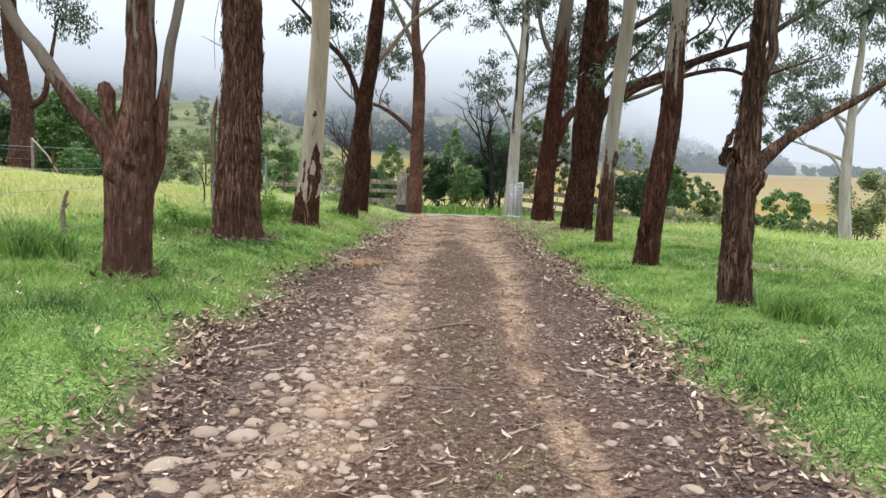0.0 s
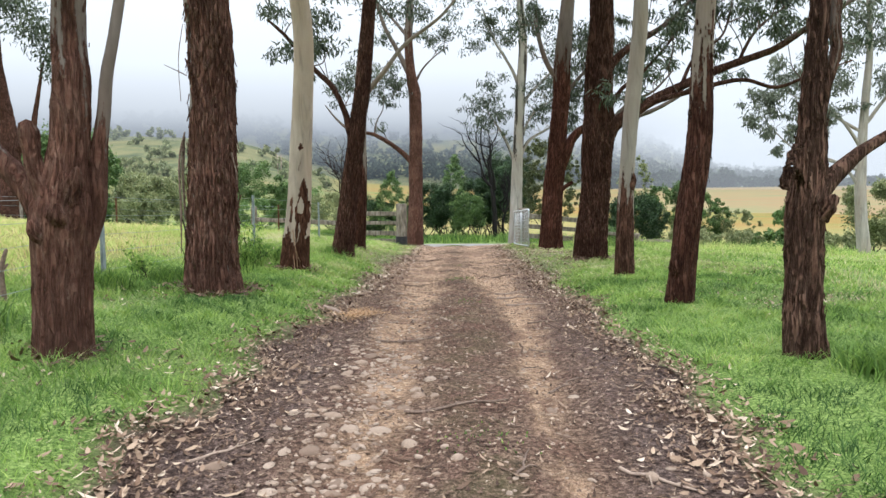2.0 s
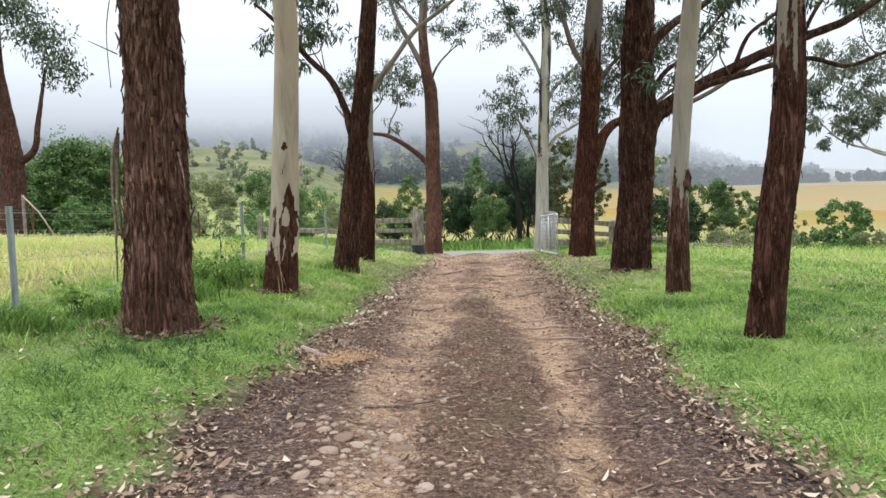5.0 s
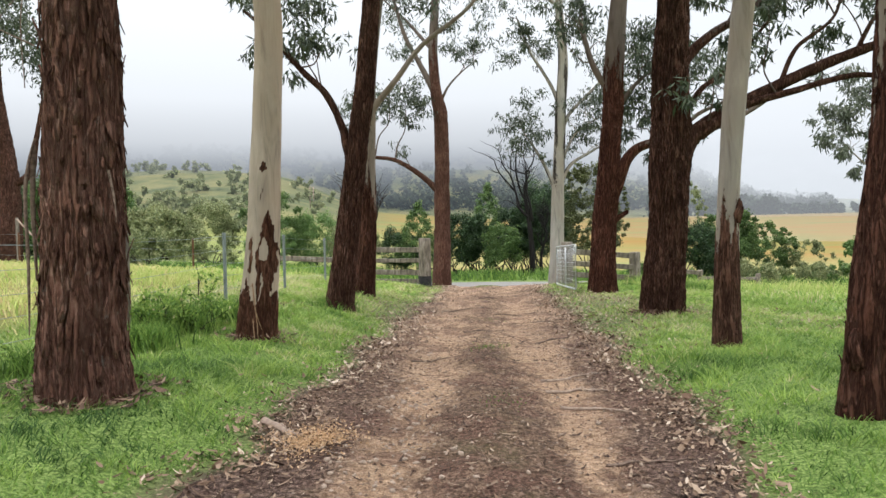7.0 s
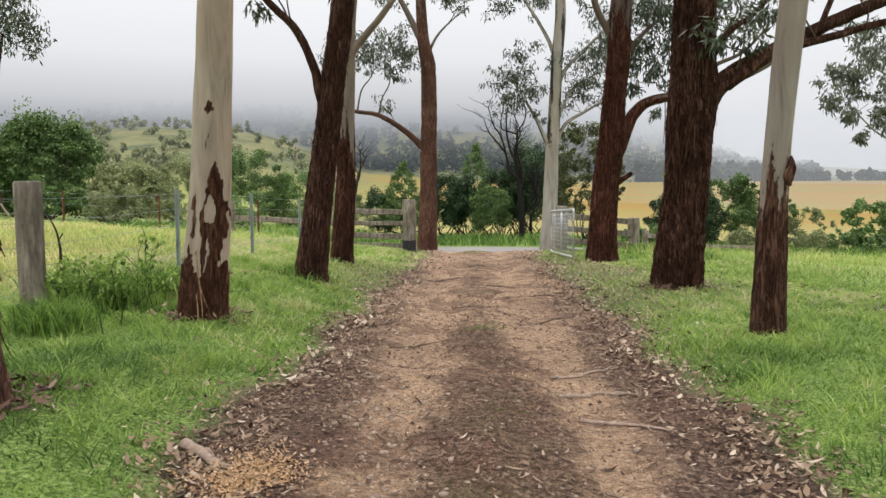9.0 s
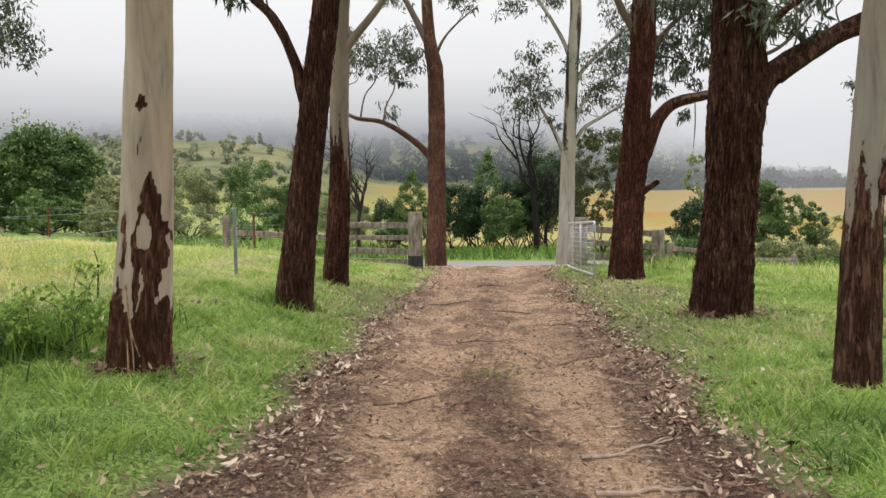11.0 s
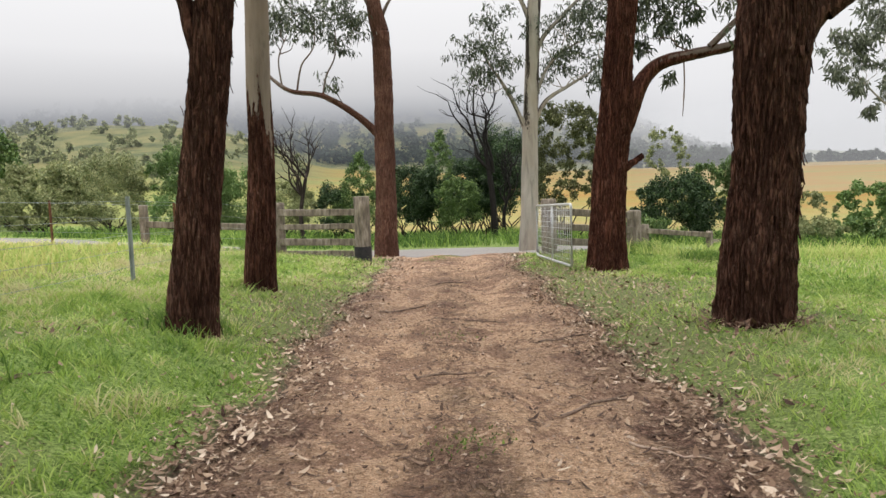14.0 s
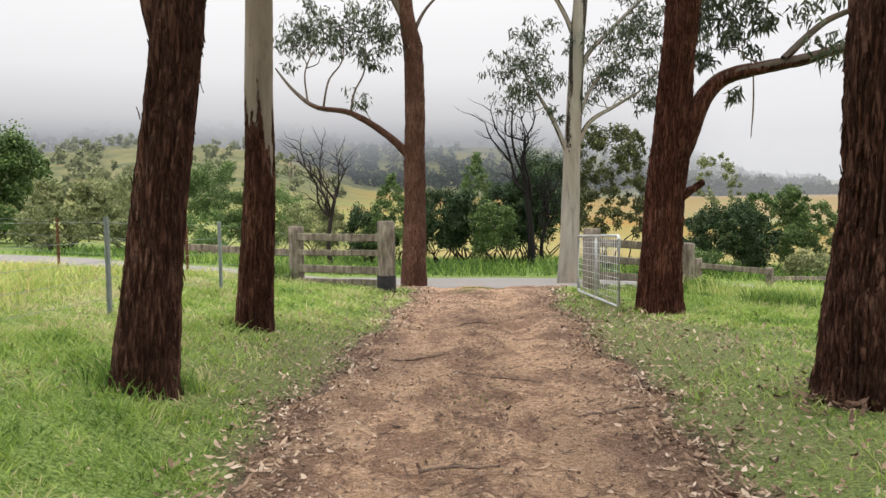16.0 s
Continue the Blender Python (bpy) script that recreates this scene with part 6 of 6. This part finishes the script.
# ---------- fallen leaves, chips, sticks and stones ----------
def scatter_leaves(name, label, category, rng, x, y, length, material, on, tint, lift=0.012, kind="stuff", flat=0.35, slim=1.0):
    n = len(x)
    z = on(x, y) + lift * rng.random(n) + 0.004
    a = rng.random(n) * 6.283
    L = length * (0.55 + 0.9 * rng.random(n))
    W = L * (0.12 + 0.12 * rng.random(n)) * slim
    d = np.stack([np.cos(a), np.sin(a), rng.normal(0, flat, n)], 1)
    s = np.stack([-np.sin(a), np.cos(a), rng.normal(0, flat, n)], 1)
    P = np.stack([x, y, z + 0.006], 1)
    curl = np.stack([np.zeros(n), np.zeros(n), L * (0.05 + 0.14 * rng.random(n))], 1)
    dl, sw = d * L[:, None] / 2, s * W[:, None]
    V = np.stack([P - dl + curl, P - dl * 0.35 + sw, P + dl * 0.35 + sw * 0.8, P + dl + curl * 0.7, P + dl * 0.35 - sw * 0.8, P - dl * 0.35 - sw], 1).reshape(-1, 3)
    b = np.arange(n)[:, None] * 6
    F = np.concatenate([b + np.array([0, 1, 5, 5]), b + np.array([1, 2, 4, 5]), b + np.array([2, 3, 4, 4])], 1).reshape(-1, 4)
    tri = np.concatenate([F[0::3][:, :3], F[1::3][:, :3], F[1::3][:, [0, 2, 3]], F[2::3][:, :3]], 0)
    me = raw_mesh(name, V, tri, 3)
    set_attr(me, "tint", np.repeat(np.clip(tint, 0, 1), 6))
    return tagged(finish(name, me, material, smooth=False), label, category, kind=kind)


lr = np.random.default_rng(123)


def drive_z(x, y):
    d = np.minimum(x - left_edge(y), right_edge(y) - x)
    return np.where(d > -0.02, track_z(x, y), ground_z(x, y))


n = 60000
y = 1.2 + 27.5 * lr.random(n) ** 1.25
left_side = lr.random(n) < 0.52
off = np.abs(lr.normal(0, 0.26, n)) * np.where(lr.random(n) < 0.3, -0.6, 1.0) - 0.06
x = np.where(left_side, left_edge(y) + off, right_edge(y) - off * 0.9 + 0.05)
keep = lr.random(n) < 0.72 * (0.42 + 0.35 * sm(-0.2, 0.6, wave(x, y, 2.3, 1.0)) + 0.3 * sm(0.0, 0.7, wave(x, y, 6.1, 2.0))) * (1 - 0.45 * sm(15, 24, y))
x, y = x[keep], y[keep]
scatter_leaves("leaf_litter", "dry brown and grey gum leaves drifted along the driveway edges", "leaf litter", lr, x, y, 0.024 + 0.052 * lr.random(len(x)) ** 2, LITTER, drive_z, lr.normal(0.42, 0.28, len(x)) + 0.12 * sm(9, 13, y), 0.03)
n = 5200
y = 1.5 + 22 * lr.random(n) ** 1.3
x = right_edge(y) + lr.normal(0.0, 0.17, n) + 0.06 * wave(y, y, 1.7)
keep = lr.random(n) < 0.25 + 0.75 * sm(-0.1, 0.6, wave(x * 0.5, y, 3.1, 6.0))
x, y = x[keep], y[keep]
scatter_leaves("leaf_litter", "broad curled tan gum leaves piled against the grass edge", "leaf litter", lr, x, y, 0.03 + 0.034 * lr.random(len(x)) ** 1.5, LITTER, drive_z, lr.normal(0.38, 0.26, len(x)), 0.035, flat=0.35)
n = 6500
x, y = lr.uniform(-1.5, 1.65, n), 1.2 + 27 * lr.random(n) ** 1.2
scatter_leaves("leaf_litter", "scattered dry leaves and bark scraps on the driveway", "leaf litter", lr, x, y, 0.018 + 0.03 * lr.random(n) ** 2, LITTER, drive_z, lr.normal(0.45, 0.28, n), 0.006, flat=0.2)
n = 95000
x, y = lr.uniform(-5, 7, n), lr.uniform(2, 27, n)
keep = (edge_dist(x, y) > 0.05) & (lr.random(n) < 0.011 + 0.012 * sm(8, 14, y) + 1.0 * bare_patch(x, y)) & clear_of_trunks(x, y)
x, y = x[keep], y[keep]
scatter_leaves("leaf_litter", "pale dry leaves lying in the grass", "leaf litter", lr, x, y, 0.024 + 0.042 * lr.random(len(x)) ** 2, LITTER, ground_z, lr.normal(0.52, 0.27, len(x)), 0.06)
for tx0, ty0, tr0, n in ((-2.86, 10.21, 0.36, 420), (-2.53, 13.31, 0.25, 160), (3.08, 17, 0.38, 260), (-2.95, 6.79, 0.23, 130)):
    a = lr.random(n) * 6.283
    d = tr0 + np.abs(lr.normal(0, 0.16, n))
    x, y = tx0 + d * np.cos(a), ty0 + d * np.sin(a)
    scatter_leaves("bark_litter", "shed strips of brown bark round the foot of a gum", "bark litter", lr, x, y, 0.05 + 0.09 * lr.random(n) ** 2, LITTER, ground_z, lr.normal(0.25, 0.18, n), 0.07, flat=0.3, slim=0.7)
n = 2800
x, y = -1.08 + lr.normal(0, 0.15, n) * (0.4 + lr.random(n)), 9.9 + lr.normal(0, 0.2, n) * (0.4 + lr.random(n))
scatter_leaves("wood_chips", "orange sawdust and wood chips at the driveway edge", "wood chips", lr, x, y, 0.022, CHIPS, drive_z, lr.normal(0.75, 0.25, n), 0.05)


def stick(label, x, y, ang, length, r, material, seed, kinks=6):
    q = np.random.default_rng(seed)
    t_x, t_y = math.cos(ang), math.sin(ang)
    rows = []
    for k in range(kinks + 1):
        f = k / kinks - 0.5
        w = q.normal(0, 0.025) * length
        px, py = x + t_x * length * f - t_y * w, y + t_y * length * f + t_x * w
        rows.append((px, py, float(drive_z(px, py)) + r * 0.7, r * (1.1 - 0.6 * (k / kinks))))
    z = float(drive_z(x, y))
    t = thing("stick", (x, y, z), label, "stick", "fallen sticks")
    limb_mesh("stem", rows, 0.05, 7, r * 0.1, None, seed, material, t)
    for j in range(2):
        p = rows[2 + j * 2]
        a2 = ang + q.choice([-1, 1]) * q.uniform(0.4, 0.9)
        l2 = length * q.uniform(0.15, 0.3)
        e = (p[0] + math.cos(a2) * l2, p[1] + math.sin(a2) * l2)
        limb_mesh("twig", [(*p[:3], r * 0.55), ((p[0] + e[0]) / 2, (p[1] + e[1]) / 2, p[2] + 0.01, r * 0.45), (e[0], e[1], float(drive_z(*e)) + 0.006, r * 0.25)], 0.05, 5, 0, None, seed, material, t)
    return t


for k, (x, y, ang, L, r, pale) in enumerate([(-0.35, 8.6, 0.25, 0.8, 0.014, 0), (0.05, 6.3, 0.2, 0.75, 0.013, 0), (1.05, 12.3, 0.4, 0.75, 0.014, 1), (1.0, 11.6, 0.05, 0.6, 0.016, 1), (1.05, 10.9, -0.7, 0.65, 0.015, 1), (1.15, 9.5, 0.15, 0.5, 0.010, 0), (0.9, 6.9, 0.9, 0.5, 0.012, 0), (0.95, 8.0, -0.6, 0.45, 0.01, 0), (0.4, 5.2, 1.3, 0.4, 0.01, 0), (-0.1, 4.6, -0.3, 0.5, 0.01, 0), (0.5, 3.9, 0.8, 0.35, 0.008, 1), (-0.3, 3.6, 1.1, 0.4, 0.009, 0), (1.1, 5.0, -0.8, 0.5, 0.012, 1), (0.1, 15.9, 0.2, 0.5, 0.012, 0), (1.1, 15.0, 0.5, 0.6, 0.013, 0), (-0.5, 13.4, 0.6, 0.5, 0.010, 0), (1.3, 17.2, 0.3, 0.6, 0.012, 0), (-0.4, 19.5, 0.15, 0.6, 0.014, 0), (0.3, 21.8, 0.1, 0.5, 0.012, 0), (1.3, 14.0, -0.7, 0.5, 0.01, 1), (-1.3, 5.4, 1.0, 0.5, 0.01, 1), (-1.0, 9.7, -0.5, 0.45, 0.012, 0), (0.6, 18.4, -0.2, 0.5, 0.01, 0), (-1.38, 10.15, -0.6, 0.42, 0.035, 1), (-3.0, 14.9, 0.5, 0.9, 0.012, 0), (0.7, 2.9, -0.4, 0.45, 0.01, 0)]):
    stick("pale broken gum branch lying on the driveway" if pale else "dark dry twig lying on the driveway", x, y, ang, L, r, STICK_PALE if pale else STICK, 300 + k)
n = 17000
x, y = lr.uniform(-1.5, 1.7, n), 1.2 + 26 * lr.random(n) ** 1.2
scatter_leaves("twig_litter", "fine dark twigs and bark strips strewn over the dirt", "twigs", lr, x, y, 0.022 + 0.11 * lr.random(n) ** 3, LITTER, drive_z, lr.normal(0.27, 0.24, n), 0.005, flat=0.06, slim=0.4)

n = 12000
y = 8.0 + 16.5 * lr.random(n)
x = np.where(lr.random(n) < 0.6, 0.18 + lr.normal(0, 0.26, n), np.where(lr.random(n) < 0.5, 1.25, -0.95) + lr.normal(0, 0.2, n))
keep = (lr.random(n) < 0.35 + 0.65 * sm(-0.1, 0.5, wave(x, y, 3.3, 1.0))) & (edge_dist(x, y) < -0.05)
x, y = x[keep], y[keep]
scatter_leaves("twig_litter", "mats of short dark bark chips along the driveway's crown", "twigs", lr, x, y, 0.02 + 0.05 * lr.random(len(x)) ** 2, LITTER, drive_z, lr.normal(0.16, 0.16, len(x)), 0.006, flat=0.12, slim=0.6)


def gravel(rng, n):
    """Fine loose stones as one mesh of squashed octahedra."""
    x = rng.uniform(-1.5, 1.65, n)
    y = 1.0 + 25 * rng.random(n) ** 1.5
    r = 0.005 + 0.016 * rng.random(n) ** 3
    z = track_z(x, y) + r * 0.15
    P = np.stack([x, y, z], 1)
    k = np.array([(1, 0, 0), (0, 1, 0), (-1, 0, 0), (0, -1, 0), (0, 0, 0.7), (0, 0, -0.7)])
    a = rng.random(n) * 6.28
    ca, sa = np.cos(a), np.sin(a)
    K = np.stack([k[None, :, 0] * ca[:, None] - k[None, :, 1] * sa[:, None], (k[None, :, 0] * sa[:, None] + k[None, :, 1] * ca[:, None]) * rng.uniform(0.6, 1, n)[:, None], np.repeat(k[None, :, 2], n, 0)], -1)
    V = (P[:, None] + K * r[:, None, None] * rng.uniform(0.7, 1.3, (n, 6, 1))).reshape(-1, 3)
    f = np.array([(0, 1, 4), (1, 2, 4), (2, 3, 4), (3, 0, 4)])
    F = (np.arange(n)[:, None, None] * 6 + f[None]).reshape(-1, 3)
    me = raw_mesh("gravel", V, F, 3)
    set_attr(me, "tint", np.repeat(np.clip(rng.normal(0.45, 0.25, n), 0, 1), 6))
    return tagged(finish("gravel", me, GRIT, smooth=False), "fine loose gravel and soil crumbs on the driveway", "gravel", kind="stuff")


GRIT = tint_material("grit", [(0.0, (0.06, 0.034, 0.024)), (0.5, (0.22, 0.145, 0.105)), (1.0, (0.5, 0.385, 0.3))], 0.9, 0.15)
gravel(lr, 20000)


def upright_stick(label, x, y, h, r, seed, material=TWIG):
    q = np.random.default_rng(seed)
    z = float(height(x, y))
    t = thing("dead_sapling", (x, y, z), label, "stick")
    limb_mesh("stem", [(x, y, z - 0.05, r), (x + q.normal(0, 0.02), y, z + h * 0.4, r * 0.9), (x + q.normal(0, 0.03), y, z + h * 0.75, r * 0.8), (x + q.normal(0, 0.05), y, z + h, r * 0.6)], 0.04, 9, 0.004, None, seed, material, t)
    limb_mesh("stub", [(x, y, z + h * 0.6, r * 0.6), (x + 0.05, y, z + h * 0.72, r * 0.4)], 0.03, 6, 0.001, None, seed, material, t)
    return t


upright_stick("short dead stump stem standing in the grass", -4.38, 8.4, 0.5, 0.032, 401, STICK)
upright_stick("thin black dead stem in the paddock grass", -5.0, 15.2, 0.62, 0.018, 402)
upright_stick("thin dead stem in the paddock grass", -4.3, 16.0, 0.55, 0.012, 403)

# peeling strips on the thick gum
strips = thing("bark_strip", (-3.2, 10.1, 1.2), "long strips of bark hanging from the trunk", "bark strip")
for k, rows in enumerate([[(-3.13, 10.08, 2.35, 0.012), (-3.2, 10.05, 2.0, 0.016), (-3.2, 10.05, 1.4, 0.014), (-3.22, 10.06, 0.9, 0.006)], [(-3.15, 10.1, 2.3, 0.02), (-3.18, 10.1, 1.9, 0.022), (-3.17, 10.1, 1.3, 0.01)], [(-3.08, 10.0, 3.6, 0.006), (-3.14, 9.98, 3.2, 0.005), (-3.13, 9.98, 2.7, 0.003)], [(-2.57, 10.05, 2.1, 0.012), (-2.52, 10.02, 1.9, 0.01), (-2.5, 10.0, 1.72, 0.004)], [(-3.05, 9.98, 3.0, 0.008), (-3.3, 9.95, 3.12, 0.005)]]):
    limb_mesh("strip", rows, 0.06, 6, 0.003, None, 500 + k, STICK, strips)

RIBBON = stick_material("bark_ribbon", (0.16, 0.085, 0.045), (0.46, 0.30, 0.18))
# loose ribbons at the foot of the pale gum
foot_strips = thing("bark_strip", (-2.45, 13.02, float(height(-2.45, 13.02))), "orange-brown bark ribbons peeling off the foot of the gum", "bark strip")
for k, rows in enumerate([[(-2.50, 13.08, 1.02, 0.012), (-2.47, 13.04, 0.8, 0.014), (-2.43, 13.0, 0.55, 0.010), (-2.42, 12.98, 0.36, 0.007)], [(-2.49, 13.07, 0.98, 0.010), (-2.45, 13.02, 0.7, 0.012), (-2.38, 13.0, 0.5, 0.006)], [(-2.5, 13.06, 0.62, 0.010), (-2.47, 13.0, 0.45, 0.012), (-2.46, 12.98, 0.34, 0.007)], [(-2.56, 13.06, 0.92, 0.008), (-2.50, 13.05, 1.0, 0.010), (-2.48, 13.05, 1.03, 0.006)]]):
    limb_mesh("strip", [(q[0], q[1], q[2], q[3] * 0.6) for q in rows], 0.05, 6, 0.003, None, 530 + k, RIBBON, foot_strips)

# hanging bark ribbon in the tree by the gate
ribbon = thing("bark_ribbon", (4.35, 23.0, 3.1), "long bark ribbon hanging from a branch", "bark strip")
limb_mesh("strip", [(4.35, 22.6, 3.5, 0.012), (4.36, 22.6, 3.0, 0.014), (4.33, 22.6, 2.5, 0.008)], 0.06, 6, 0.002, None, 510, STICK, ribbon)


# ---------- stones in the driveway ----------
def pebble_mesh(seed):
    q = random.Random(seed)
    bm = bmesh.new()
    bmesh.ops.create_icosphere(bm, subdivisions=2, radius=1)
    o = Vector((q.uniform(-9, 9), q.uniform(-9, 9), q.uniform(-9, 9)))
    for v in bm.verts:
        v.co *= 1 + 0.22 * noise.noise(v.co * 0.9 + o)
    me = bpy.data.meshes.new("stone")
    bm.to_mesh(me)
    bm.free()
    me.materials.append(STONE)
    me.polygons.foreach_set("use_smooth", [True] * len(me.polygons))
    return me


STONES = [pebble_mesh(k) for k in range(7)]
sr = np.random.default_rng(77)


def lay_stone(x, y, r, flat, proud):
    ob = new("stone", STONES[int(sr.integers(0, 7))])
    ob.parent = driveway
    sx, sy = r * sr.uniform(0.85, 1.3), r * sr.uniform(0.75, 1.1)
    sz = r * flat
    ob.matrix_local = pose(x, y, float(track_z(x, y)) + sz * (proud - 1), sr.uniform(-12, 12), sr.uniform(-12, 12), sr.uniform(0, 360)) @ Matrix.Diagonal((sx, sy, sz, 1))


placed = []
tries = 0
while len(placed) < 295 and tries < 9000:
    tries += 1
    y = 2.7 + 5.6 * sr.random() ** 1.35
    x = -0.86 + sr.normal(0, 0.22) + 0.03 * y if sr.random() < 0.85 else sr.uniform(-1.2, 1.3)
    r = (0.026 + 0.050 * sr.random() ** 1.8) * (1.15 if y < 4.6 else 0.9)
    if x > -0.1:
        r *= 0.7
    if any((x - a) ** 2 + (y - b) ** 2 < (r + c) ** 2 * 0.9 for a, b, c in placed):
        continue
    placed.append((x, y, r))
    lay_stone(x, y, r * 1.12, sr.uniform(0.45, 0.75), sr.uniform(0.25, 0.8))


def small_cobbles(n):
    """Small rounded stones between the large ones, as one joined part."""
    bm = bmesh.new()
    bmesh.ops.create_icosphere(bm, subdivisions=1, radius=1)
    K = np.array([v.co[:] for v in bm.verts])
    T = np.array([[v.index for v in f.verts] for f in bm.faces])
    bm.free()
    y = 2.6 + 9.5 * sr.random(n) ** 1.5
    x = np.where(sr.random(n) < 0.7, -0.8 + sr.normal(0, 0.26, n) + 0.03 * y, sr.uniform(-1.3, 1.4, n))
    rad = 0.010 + 0.020 * sr.random(n) ** 2
    a = sr.random(n) * 6.283
    S = np.stack([rad * sr.uniform(0.9, 1.4, n), rad * sr.uniform(0.7, 1.0, n), rad * sr.uniform(0.45, 0.7, n)], 1)
    Q = K[None] * S[:, None] * (1 + 0.12 * sr.normal(size=(n, len(K), 1)))
    V = np.stack([Q[..., 0] * np.cos(a)[:, None] - Q[..., 1] * np.sin(a)[:, None], Q[..., 0] * np.sin(a)[:, None] + Q[..., 1] * np.cos(a)[:, None], Q[..., 2]], -1)
    V = V + np.stack([x, y, track_z(x, y) + rad * 0.15], 1)[:, None]
    F = (np.arange(n)[:, None, None] * len(K) + T[None]).reshape(-1, 3)
    return tagged(finish("cobbles", raw_mesh("cobbles", V.reshape(-1, 3), F, 3), STONE, driveway), kind="stuff")


small_cobbles(900)
